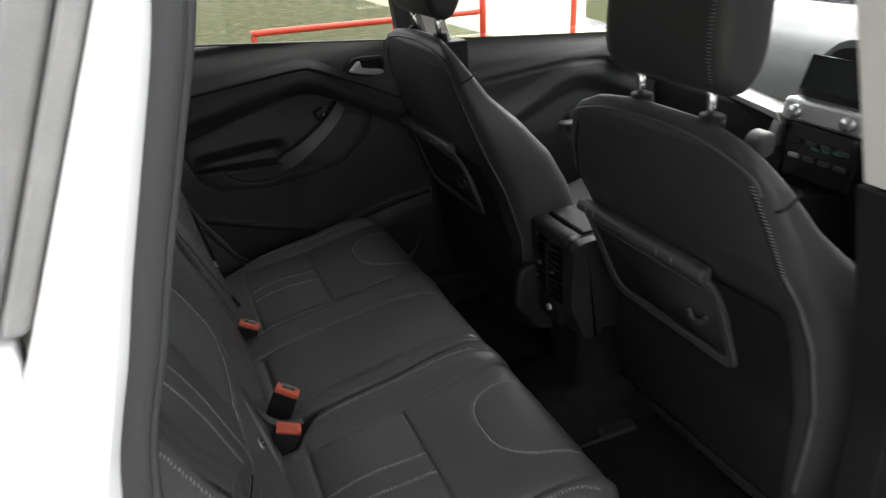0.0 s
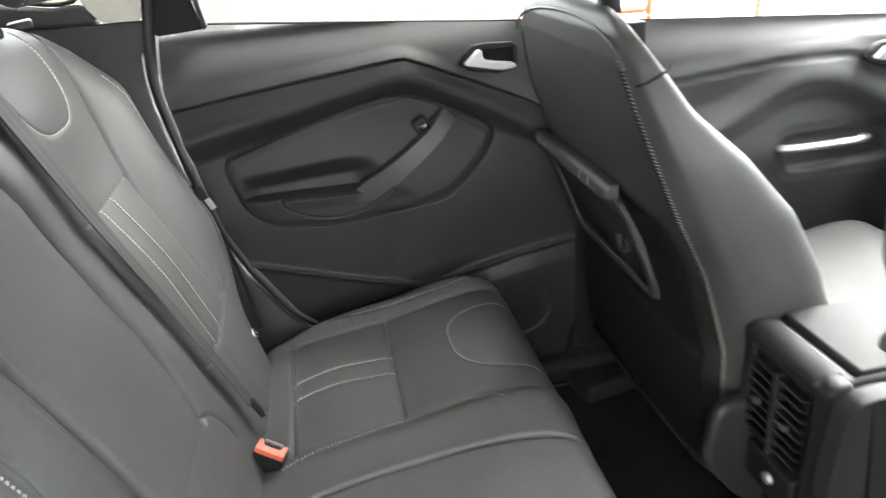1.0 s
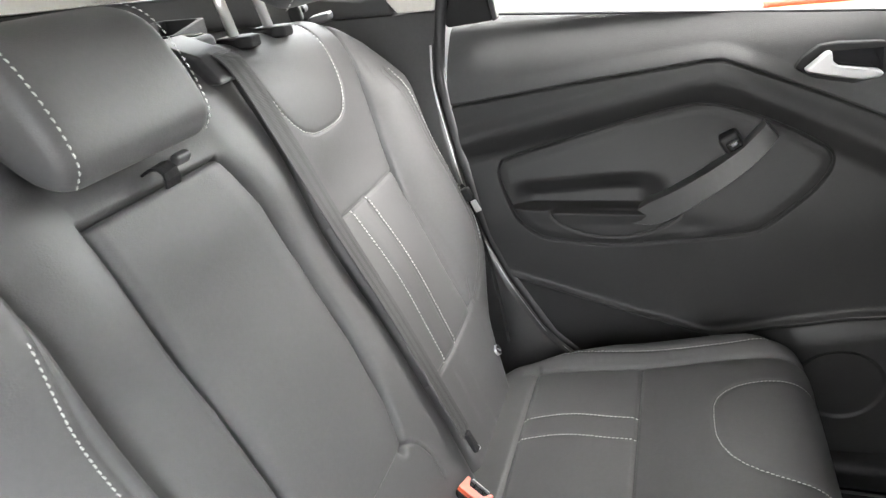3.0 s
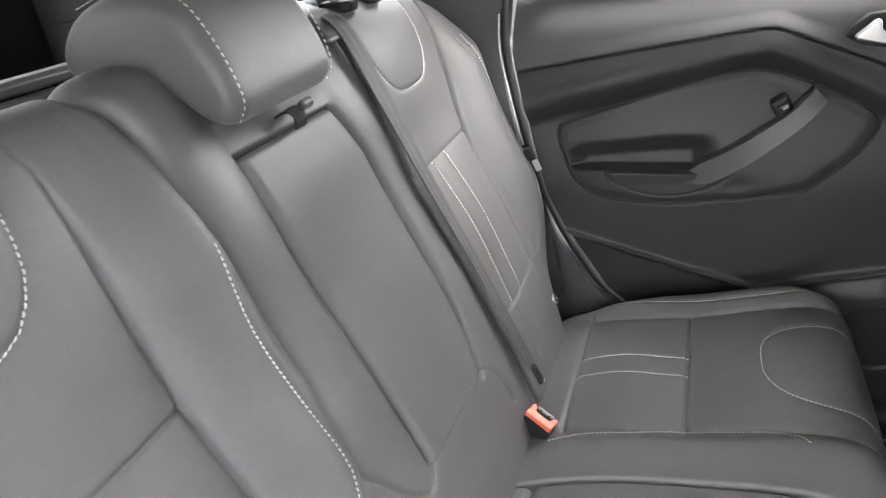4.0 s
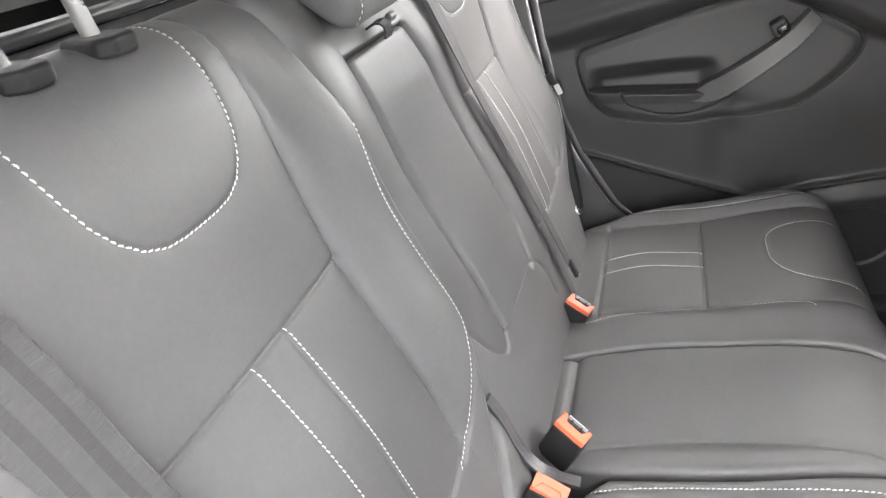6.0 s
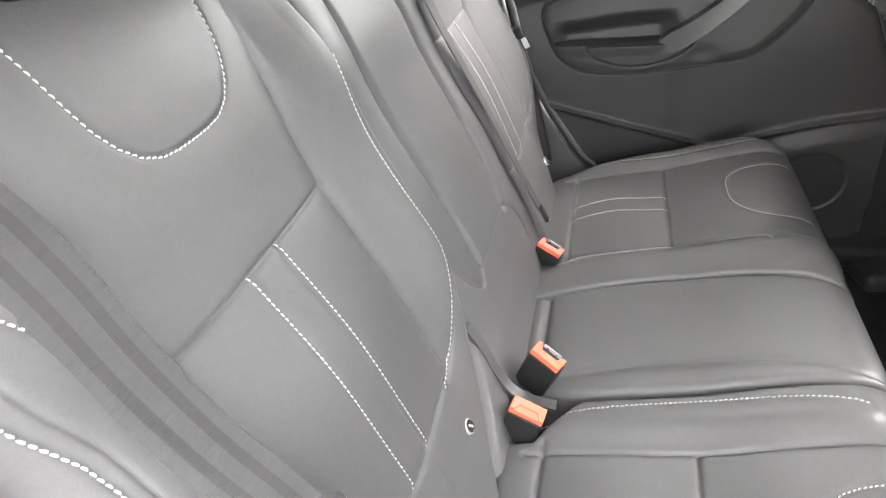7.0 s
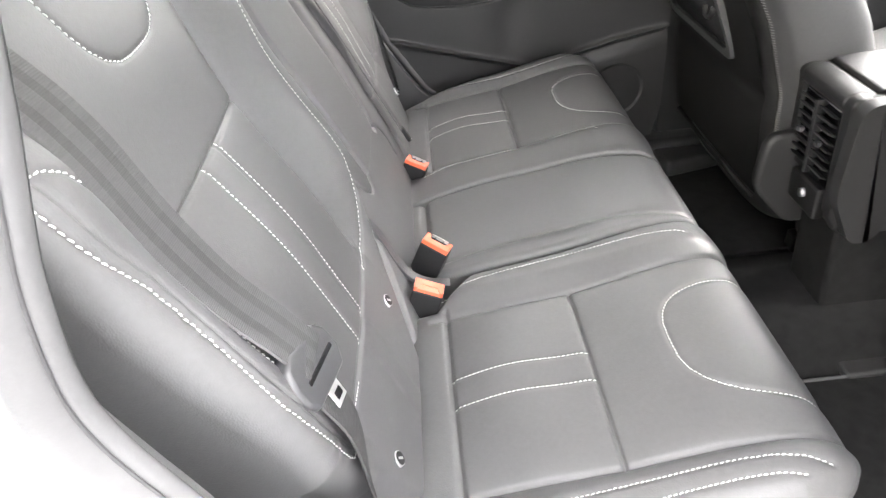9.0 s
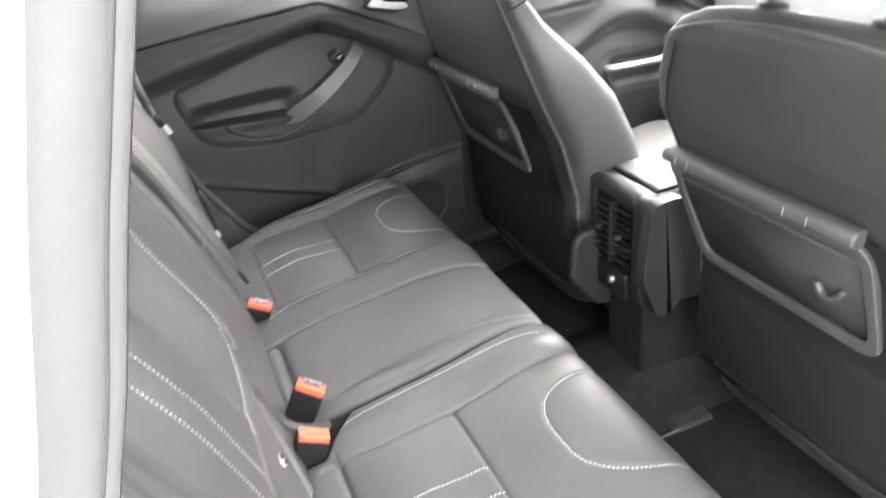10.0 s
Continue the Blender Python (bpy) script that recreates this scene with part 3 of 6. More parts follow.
# ---- rear seats ----
BACK = [(0.045, 0.62), (0.028, 0.67), (0.010, 0.72), (-0.012, 0.78), (-0.068, 0.90), (-0.130, 1.03), (-0.163, 1.13), (-0.190, 1.21), (-0.212, 1.250), (-0.240, 1.268), (-0.275, 1.266), (-0.305, 1.235), (-0.315, 1.17), (-0.31, 1.05)]
CUSH = [(-0.02, 0.58), (-0.005, 0.63), (0.025, 0.658), (0.06, 0.668), (0.15, 0.683), (0.26, 0.700), (0.36, 0.722), (0.43, 0.729), (0.47, 0.715), (0.492, 0.675), (0.490, 0.61), (0.475, 0.52), (0.46, 0.43)]
MID = 0.006
SEAT_Y = 0.366


def back_lines(pad, yc, sign):
    """Seams of an outer backrest in y and arc length; sign +1 turns inboard towards +y."""
    s = lambda z: pad.s_of(z, 1)
    top = s(1.26) + 0.02
    bib = 0.012 if sign > 0 else -0.018
    q = lambda pts: [(yc + sign * w, sz) for w, sz in pts]
    return dict(
        cross=q([(-0.145, s(1.038)), (0.145, s(1.038))]),
        inner=q([(0.135, s(0.825)), (0.143, s(0.9)), (0.145, s(1.03)), (0.146, s(1.13)), (0.149, s(1.22)), (0.145, top), (0.14, top + 0.05)]),
        outer=q([(-0.146, s(0.83)), (-0.143, s(0.9)), (-0.145, s(1.03)), (-0.150, s(1.13)), (-0.155, s(1.22)), (-0.150, top), (-0.14, top + 0.05)] if sign > 0 else [(-0.122, s(0.81)), (-0.120, s(0.9)), (-0.145, s(1.03)), (-0.165, s(1.13)), (-0.182, s(1.22)), (-0.170, top), (-0.16, top + 0.05)]),
        pad=q([(w + bib, v) for w, v in [(-0.101, top + 0.03), (-0.098, s(1.245)), (-0.088, s(1.194)), (-0.072, s(1.164)), (-0.045, s(1.147)), (0, s(1.142)), (0.045, s(1.147)), (0.072, s(1.164)), (0.088, s(1.194)), (0.098, s(1.245)), (0.101, top + 0.03)]]),
        flute_a=q([(0.023, s(1.036)), (0.023, s(0.803))]),
        flute_b=q([(-0.023, s(1.036)), (-0.023, s(0.803))]),
        foot=q([(-0.150, s(0.84)), (-0.140, s(0.815)), (-0.118, s(0.805)), (0.0, s(0.801)), (0.115, s(0.806))]),
        wing=q([(0.240, s(1.150)), (0.234, s(1.125)), (0.224, s(1.06)), (0.224, s(0.98)), (0.225, s(0.92)), (0.214, s(0.884)), (0.192, s(0.845)), (0.158, s(0.815)), (0.120, s(0.803))]),
        shoulder=q([(-0.250, s(1.150)), (-0.229, s(1.147)), (-0.220, s(1.141)), (-0.207, s(1.126)), (-0.198, s(1.10)), (-0.194, s(1.05)), (-0.192, s(1.0)), (-0.191, s(0.955)), (-0.186, s(0.92))]),
        rim=q([(-0.254, s(1.20)), (-0.251, s(1.13)), (-0.243, s(1.09)), (-0.230, s(1.05)), (-0.226, s(0.99)), (-0.227, s(0.92)), (-0.214, s(0.865)), (-0.190, s(0.815)), (-0.150, s(0.80))] if sign > 0 else [(-0.232, s(1.17)), (-0.246, s(1.10)), (-0.252, s(1.0)), (-0.243, s(0.93)), (-0.222, s(0.875)), (-0.190, s(0.835)), (-0.150, s(0.808))]),
    )


def outer_back(name, yc, sign, low, high, parent, skirt):
    pad = Pad(BACK, low, high, (0.030, 0.024) if sign > 0 else (0.016, 0.030), lambda Y, S: 0 * Y, 1, skirt)
    L = back_lines(pad, yc, sign)
    fine = {k: [tuple(q) for q in smooth_line(v, 0.02)] if k in ("pad", "wing", "rim", "shoulder", "inner", "outer") else v for k, v in L.items()}
    s78, s103, s120 = pad.s_of(0.78, 1), pad.s_of(1.03, 1), pad.s_of(1.20, 1)

    def relief(Y, S):
        w = (Y - yc) * sign
        half = np.where(w > 0, np.interp(S, [s78, s103, s120], [0.142, 0.145, 0.149]), np.interp(S, [s78, s103, s120], [0.142, 0.145, 0.154] if sign > 0 else [0.120, 0.145, 0.178]))
        out = np.abs(w) - half
        u = np.clip(out / np.where(w > 0, 0.078, 0.088), 0, 1)
        roll = 0.037 * np.sin(math.pi / 2 * u) ** 0.9
        bol = roll * ease(S, s78 - 0.05, s78 + 0.15) * (1 - 0.95 * ease(S, s120 - 0.08, s120 + 0.05))
        belly = 0.014 * (1 - (np.clip(w / 0.15, -1, 1)) ** 2) * np.exp(-((S - s103 + 0.09) / 0.12) ** 2)
        upper = 0.010 * (1 - (np.clip(w / 0.2, -1, 1)) ** 2) * np.exp(-((S - s120) / 0.10) ** 2)
        h = bol + belly + upper
        h = h + seam(Y, S, fine["inner"], 0.0075, 0.0040) * (1 - 0.6 * ease(S, s120, s120 + 0.05)) + seam(Y, S, fine["outer"], 0.0075, 0.0040)
        h = h + seam(Y, S, fine["cross"], 0.0042, 0.0026) + seam(Y, S, fine["foot"], 0.004, 0.0045)
        h = h + seam(Y, S, fine["flute_a"], 0.0020, 0.0040) + seam(Y, S, fine["flute_b"], 0.0020, 0.0040)
        h = h + seam(Y, S, fine["pad"], 0.0024, 0.0028) + (seam(Y, S, fine["wing"], 0.0035, 0.0045) + seam(Y, S, fine["shoulder"], 0.0028, 0.0030) if sign > 0 else 0) + seam(Y, S, fine["rim"], 0.0035, 0.0045) + seam(Y, S, [(y + sign * 0.011, q) for y, q in fine["rim"]], 0.0030, 0.0022)
        between = ease(0.023 - np.abs(w), -0.002, 0.010) * ease(s103 - S, 0, 0.02)
        return h + 0.0008 * between + pucker(Y, S, fine["rim"], 0.0005, 0.016) + pucker(Y, S, fine["inner"], 0.0005, 0.020)

    pad.relief = relief
    ob = pad.build(name, LEATHER, parent)
    pad.sew("pad_stitching", fine["pad"], ob)
    pad.sew("flute_stitching", [(y + sign * 0.003, q) for y, q in L["flute_a"]], ob)
    pad.sew("flute_stitching", [(y - sign * 0.003, q) for y, q in L["flute_b"]], ob)
    pad.sew("rim_stitching", [(y - sign * 0.004, q) for y, q in fine["rim"] if sign > 0 or q > pad.s_of(0.872, 1)], ob, pitch=0.0062, length=0.0046, width=0.0015)
    if sign > 0:
        pad.sew("foot_stitching", [(yc - 0.140, pad.s_of(0.812, 1)), (yc - 0.118, pad.s_of(0.803, 1)), (yc - 0.085, pad.s_of(0.801, 1))], ob)
        pad.sew("wing_stitching", [(y - sign * 0.010, q) for y, q in fine["wing"] if q < pad.s_of(1.138, 1)], ob)
        pad.sew("shoulder_stitching", fine["shoulder"], ob)
    return pad


probe = Pad(BACK, lambda S: 0 * S, lambda S: 0 * S, 0.03, lambda Y, S: 0 * Y)
SZ = lambda z: probe.s_of(z, 1)
TOP = SZ(1.266)


def near_outer(S):
    return np.interp(S, [SZ(0.64), SZ(0.76), SZ(0.85), SZ(1.0), SZ(1.15), SZ(1.22), TOP, TOP + 0.06, TOP + 0.2], [0.50, 0.55, 0.605, 0.620, 0.630, 0.612, 0.560, 0.535, 0.56])


split_near = lambda S: np.interp(S, [SZ(0.70), SZ(0.76), SZ(0.83), SZ(0.88), SZ(0.98), SZ(1.08), SZ(1.178), SZ(1.222), SZ(1.250), TOP], [-0.150, -0.145, -0.134, -0.122, -0.113, -0.113, -0.113, -0.108, -0.112, -0.120])
near_inner = lambda S: np.minimum(split_near(S) - 0.002, np.interp(S, [SZ(0.66), SZ(0.69), SZ(0.70), SZ(0.73), SZ(0.78), SZ(0.81), SZ(0.85), SZ(0.90), SZ(0.96), SZ(1.0)], [-0.258, -0.232, -0.219, -0.190, -0.158, -0.147, -0.137, -0.126, -0.119, -0.11]))
split_far = lambda S: 0.283 + 0 * S
seat_small = thing("bench_seat", (0.2, -0.36, 0.40), "single black leather rear seat with pale stitching", "car seat", "rear seats")
wing_skirt = lambda S: np.interp(S, [SZ(1.05), SZ(1.18), TOP], [0.16, 0.05, 0.015])
near_pad = outer_back("backrest", MID - SEAT_Y, 1, lambda S: -near_outer(S), near_inner, seat_small, (wing_skirt, lambda S: np.interp(S, [SZ(1.1), SZ(1.22)], [0.06, 0.02])))
seat_large = thing("bench_seat", (0.2, 0.25, 0.40), "double black leather rear seat with folded-up middle armrest", "car seat", "rear seats")
far_outer = lambda S: near_outer(S) + np.interp(S, [SZ(0.76), SZ(0.90), SZ(1.15), TOP], [0.0, 0.026, 0.026, 0.0])
far_pad = outer_back("backrest", MID + SEAT_Y, -1, lambda S: split_far(S) + 0.002, far_outer, seat_large, (lambda S: np.interp(S, [SZ(1.1), SZ(1.22)], [0.06, 0.02]), wing_skirt))

# middle of the backrest with the armrest
ARM_Y0, ARM_LOW, ARM_TOP = -0.019, 0.801, 1.176
mid_profile = [(x - (0.006 if z > 1.16 else 0.0), z) for x, z in BACK]
mid_pad = Pad(mid_profile, lambda S: near_inner(S) + 0.004, lambda S: split_far(S) - 0.002, 0.020, lambda Y, S: 0 * Y, 1, (lambda S: np.interp(S, [SZ(1.1), SZ(1.22)], [0.05, 0.02]), lambda S: np.interp(S, [SZ(1.1), SZ(1.22)], [0.05, 0.02])))
mz = lambda z: mid_pad.s_of(z, 1)
arm_low = lambda S: ARM_Y0 + 0.012 * np.sin(np.clip((S - mz(ARM_LOW)) / (mz(ARM_TOP) - mz(ARM_LOW)), 0, 1) * math.pi)
fold_a = [tuple(q) for q in smooth_line([(ARM_Y0 + 0.012, mz(0.812)), (ARM_Y0 - 0.002, mz(0.797)), (-0.034, mz(0.789)), (-0.052, mz(0.797)), (-0.074, mz(0.822)), (-0.100, mz(0.862)), (-0.140, mz(0.915))], 0.01)]
fold_b = [tuple(q) for q in smooth_line([(0.155, mz(0.812)), (0.172, mz(0.801)), (0.196, mz(0.785)), (0.210, mz(0.755)), (0.213, mz(0.72))], 0.01)]
fold_c = [tuple(q) for q in smooth_line([(0.168, mz(0.80)), (0.190, mz(0.85)), (0.204, mz(0.93)), (0.210, mz(1.03)), (0.199, mz(1.11)), (0.175, mz(1.165))], 0.01)]
arm_frame = [(ARM_Y0 - 0.001, mz(0.811)), (0.166, mz(0.811)), (0.190, mz(0.85)), (0.203, mz(0.93)), (0.208, mz(1.03)), (0.199, mz(1.11)), (0.184, mz(1.150)), (0.172, mz(1.177)), (ARM_Y0 - 0.003, mz(1.180)), (ARM_Y0 + 0.009, mz(0.99))]


def mid_relief(Y, S):
    d = signed(Y, S, arm_frame)
    left = 1 - ease(Y, 0.14, 0.20)
    well = -0.024 * (1 - ease(d, -0.005, 0.002)) - 0.012 * np.exp(-(dist_line(Y, S, fold_c) / 0.007) ** 2)
    across = np.clip((Y - split_near(S)) / (ARM_Y0 - split_near(S)), 0, 1)
    sides = (0.012 * np.sin(math.pi * across) ** 0.8 * left + 0.0035 * ease(d, 0.0, 0.03) * (1 - left)) * ease(S, mz(0.80), mz(0.92)) * (1 - 0.6 * ease(S, mz(1.14), mz(1.24)))
    neck = -0.006 * ease(S, mz(1.178), mz(1.21)) * (1 - ease(S, mz(1.24) + 0.02, mz(1.24) + 0.08)) * (1 - ease(np.abs(Y - 0.062), 0.06, 0.135))
    hump = 0.005 * np.exp(-((Y + 0.065) / 0.045) ** 2) * ease(S, mz(1.17), mz(1.25))
    low = seam(Y, S, fold_a, 0.005, 0.0032) + seam(Y, S, fold_b, 0.0045, 0.0036)
    return well + sides + neck + hump + low


mid_pad.relief = mid_relief
mid_back = mid_pad.build("middle_backrest", LEATHER, seat_large, "smooth black leather middle backrest")
arm_prof = [q for q in smooth_line(mid_profile, 0.004) if ARM_LOW + 0.001 < q[1] < ARM_TOP and q[0] > -0.215]
arm_right = lambda z: np.interp(z, [0.80, 0.85, 0.93, 1.03, 1.11, 1.155, 1.18], [0.169, 0.191, 0.204, 0.209, 0.200, 0.184, 0.172])
arm_s = np.r_[0, np.cumsum(np.linalg.norm(np.diff(np.array(arm_prof), axis=0), axis=1))]
arm_z = np.array(arm_prof)[:, 1]
armrest_pad = Pad([tuple(q) for q in arm_prof], lambda S: arm_low(S + mz(ARM_LOW)) + 0.0015, lambda S: arm_right(np.interp(S, arm_s, arm_z)), (0.012, 0.009), lambda Y, S: 0 * Y, 1, (0.012, 0.010))
arm_len = float(armrest_pad.s[-1])


def arm_relief(Y, S):
    round_of = lambda e, r: -r * (1 - np.sqrt(np.clip(1 - (1 - np.clip(e / r, 0, 1)) ** 2, 0, 1)))
    right = arm_right(np.interp(S, arm_s, arm_z))
    soft_edge = -0.004 * ease(Y, right - 0.040, right) ** 1.5
    return 0.003 + round_of(S, 0.006) + round_of(arm_len - S, 0.008) + soft_edge


armrest_pad.relief = arm_relief
armrest = armrest_pad.build("armrest", LEATHER, seat_large, "folded-up black leather armrest")
strap = thing("pull_strap", (-0.17, 0.07, 1.19), "short black pull strap above the armrest", "strap")
ribbon("strap", [(-0.205, 0.080, 1.182), (-0.176, 0.080, 1.198), (-0.164, 0.081, 1.192), (-0.166, 0.082, 1.178)], [(0.1, 1, 0.1), (0.1, 1, 0.1)], 0.020, HARD, strap)
box("tab", (-0.168, 0.104, 1.198), (0.010, 0.024, 0.012), GREYPL, strap, "grey plastic tab", turn=(0, 30, 0), bevel=0.004)


def posts(yc, x, z, gap, rise, parent):
    for k in (-1, 1):
        y = yc + k * gap / 2
        prism("post_base", [(x - 0.024, y - 0.017), (x + 0.012, y - 0.021), (x + 0.024, y - 0.012), (x + 0.024, y + 0.012), (x + 0.012, y + 0.021), (x - 0.024, y + 0.017)], "z", z - 0.006, z + 0.009, HARD, parent, "black plastic post guide", 0.004)
        tube("post", [(x, y, z - 0.02), (x - rise * 0.25, y, z + rise)], 0.0068, POSTMETAL, parent, "bright metal headrest post", sides=16, up=(1, 0, 0))


def rear_headrest(yc, shift, dx, dz):
    h = thing("rear_headrest", (-0.235, yc, 1.27), "raised black leather headrest on bright metal posts", "headrest", "rear headrests")
    posts(yc + shift, -0.232, 1.270, 0.082, 0.13, h)
    prof = [(x + dx, z + dz) for x, z in ((-0.150, 1.322), (-0.128, 1.350), (-0.127, 1.42), (-0.155, 1.49), (-0.21, 1.505), (-0.265, 1.47), (-0.275, 1.41), (-0.258, 1.378), (-0.210, 1.350), (-0.172, 1.327))]
    loft("cushion", prof, yc - 0.108, yc + 0.108, 0.040, LEATHER, h)
    for k in (-1, 1):
        y = yc + k * 0.080
        p = smooth_line([(-0.151 + dx, y, 1.3205 + dz), (-0.1285 + dx, y, 1.347 + dz), (-0.1245 + dx, y, 1.385 + dz), (-0.1265 + dx, y, 1.425 + dz), (-0.153 + dx, y, 1.489 + dz)], 0.0062)
        t = np.gradient(p, axis=0)
        t /= np.linalg.norm(t, axis=1)[:, None]
        stitches("stitching", p, t, np.tile((1.0, 0, 0), (len(p), 1)), h, 0.0046, 0.0016, 0.0005)


rear_headrest(MID - SEAT_Y, 0.010, -0.030, -0.006)
rear_headrest(MID + SEAT_Y, 0.006, 0.020, -0.014)
mid_head = thing("rear_headrest", (-0.22, 0.05, 1.24), "lowered black leather middle headrest hooked over the backrest", "headrest", "rear headrests")
MH = [(-0.149, 1.222), (-0.144, 1.243), (-0.162, 1.290), (-0.190, 1.328), (-0.240, 1.340), (-0.300, 1.325), (-0.333, 1.295), (-0.334, 1.268), (-0.300, 1.262), (-0.250, 1.258), (-0.205, 1.240), (-0.168, 1.215)]
loft("cushion", MH, -0.046, 0.144, 0.022, LEATHER, mid_head)
for y in (-0.034, 0.132):
    p = smooth_line([(-0.152, y, 1.219), (-0.1425, y, 1.241), (-0.158, y, 1.290), (-0.187, y, 1.330), (-0.240, y, 1.3425), (-0.300, y, 1.328)], 0.0072)
    t = np.gradient(p, axis=0)
    t /= np.linalg.norm(t, axis=1)[:, None]
    n = np.stack([-t[:, 2], 0 * t[:, 0], t[:, 0]], 1)
    n *= np.sign((n * np.array([0.7, 0, 0.7])).sum(1))[:, None]
    stitches("stitching", p, t, n, mid_head, 0.0048, 0.0014, 0.0)

# release handle on top of the far backrest and belt guide
rel = thing("release_lever", (-0.238, 0.570, 1.262), "small black seat release lever with grey cap", "lever")
box("cap", (-0.238, 0.570, 1.268), (0.035, 0.045, 0.012), GREYPL, rel, "grey plastic cap", turn=(0, -8, 20), bevel=0.004)
box("lever", (-0.262, 0.538, 1.280), (0.02, 0.022, 0.024), HARD, rel, "black plastic lever", turn=(0, -10, 20), bevel=0.005)
box("lever_tip", (-0.272, 0.576, 1.283), (0.016, 0.04, 0.012), HARD, rel, "black plastic tip", turn=(0, -10, 20), bevel=0.004)
guide = thing("belt_guide", (-0.235, 0.255, 1.265), "grey plastic belt guide on top of the backrest", "belt guide")
prism("plate", [(-0.330, 1.238), (-0.330, 1.280), (-0.270, 1.292), (-0.215, 1.272), (-0.192, 1.240)], "y", 0.226, 0.286, GREYPL, guide, "grey plastic belt housing", 0.007, 3)
prism("slot_block", [(-0.320, 1.255), (-0.320, 1.286), (-0.262, 1.286), (-0.252, 1.255)], "y", 0.288, 0.330, GREYPL, guide, "grey block with a dark slot", 0.006, 3)
box("slot", (-0.286, 0.310, 1.2865), (0.034, 0.022, 0.003), GLOSSBLK, guide, "dark slot", bevel=0.001, segments=1)

# ---- rear cushions ----
def cushion_lines(pad, yc, sign):
    s = lambda x: pad.s_of(x, 0)
    front = s(0.488)
    xc = 0.250 if sign > 0 else 0.243
    q = lambda pts: [(yc + sign * w, v) for w, v in pts]
    return dict(
        cross=q([(-0.148, s(xc)), (0.142, s(xc))]),
        rear=q([(-0.16, s(0.072)), (0.16, s(0.072))]),
        inner=q([(0.146, s(0.05)), (0.143, s(0.26)), (0.151, s(0.40)), (0.160, front), (0.160, front + 0.1)]),
        outer=q([(-0.150, s(0.05)), (-0.150, s(0.26)), (-0.155, s(0.40)), (-0.165, front), (-0.165, front + 0.1)]),
        flute_a=q([(0.023, s(0.075)), (0.023, s(xc - 0.002))]),
        flute_b=q([(-0.023, s(0.075)), (-0.023, s(xc - 0.002))]),
        pad=q([(0.105, front + 0.01), (0.103, s(0.46)), (0.095, s(0.41)), (0.075, s(0.37)), (0.042, s(0.350)), (0.0, s(0.345)), (-0.042, s(0.350)), (-0.072, s(0.372)), (-0.092, s(0.41)), (-0.103, s(0.46)), (-0.108, front + 0.01)]),
        edge_in=q([(0.190, s(0.045)), (0.199, s(0.09)), (0.211, s(0.166)), (0.216, s(0.26)), (0.213, s(0.38)), (0.205, s(0.43))] if sign > 0 else [(0.176, s(0.06)), (0.157, s(0.154)), (0.145, s(0.256)), (0.151, s(0.339)), (0.166, s(0.374)), (0.186, s(0.389))]),
        edge_two=q([(-0.206, s(0.20)), (-0.200, s(0.30)), (-0.201, s(0.38)), (-0.207, s(0.405))]),
        edge_out=q([(-0.190, s(0.06)), (-0.184, s(0.15)), (-0.178, s(0.25)), (-0.177, s(0.35)), (-0.184, s(0.405)), (-0.197, s(0.435))]),
    )


def cushion_relief(pad, yc, sign, fine):
    sx = lambda x: pad.s_of(x, 0)
    s05, s26, s40 = sx(0.05), sx(0.247), sx(0.40)

    def relief(Y, S):
        w = (Y - yc) * sign
        out = np.abs(w) - 0.150
        bol = 0.014 * ease(out, -0.004, 0.035) * (1 - 0.85 * ease(w, 0.185, 0.246)) * ease(S, s05 - 0.02, s05 + 0.08) * (1 - 0.7 * ease(S, s40, s40 + 0.09))
        puff = 0.010 * (1 - np.clip(w / 0.15, -1, 1) ** 2) * (np.exp(-((S - s26 + 0.10) / 0.06) ** 2) + np.exp(-((S - s26 - 0.10) / 0.07) ** 2))
        h = bol + puff
        for k, d, wd in (("cross", 0.0055, 0.0030), ("rear", 0.006, 0.0050), ("inner", 0.0065, 0.0040), ("outer", 0.0065, 0.0040), ("flute_a", 0.0018, 0.0040), ("flute_b", 0.0018, 0.0040), ("pad", 0.0034, 0.0042), ("edge_in", 0.0028 if sign > 0 else 0.0012, 0.0042), ("edge_out", 0.003, 0.0045), ("edge_two", 0.002 if sign > 0 else 0.0, 0.004)):
            h = h + seam(Y, S, fine[k], d, wd)
        return h + pucker(Y, S, fine["edge_in"], 0.0005, 0.020) + pucker(Y, S, fine["edge_out"], 0.0005, 0.016)
    return relief


def outer_cushion(yc, sign, low, high, parent, skirt):
    pad = Pad(CUSH, low, high, (0.032, 0.014) if sign > 0 else (0.006, 0.032), lambda Y, S: 0 * Y, -1, skirt)
    L = cushion_lines(pad, yc, sign)
    fine = {k: [tuple(q) for q in smooth_line(v, 0.02)] if k in ("pad", "edge_in", "edge_out", "edge_two", "inner", "outer") else v for k, v in L.items()}
    pad.relief = cushion_relief(pad, yc, sign, fine)
    ob = pad.build("cushion", LEATHER, parent)
    pad.sew("pad_stitching", fine["pad"], ob)
    pad.sew("flute_stitching", L["flute_a"], ob)
    pad.sew("flute_stitching", L["flute_b"], ob)
    pad.sew("edge_stitching", fine["edge_in"], ob, lift=0.0012)
    pad.sew("edge_stitching", fine["edge_out"], ob)
    if sign > 0:
        pad.sew("edge_stitching", fine["edge_two"], ob)
    return pad


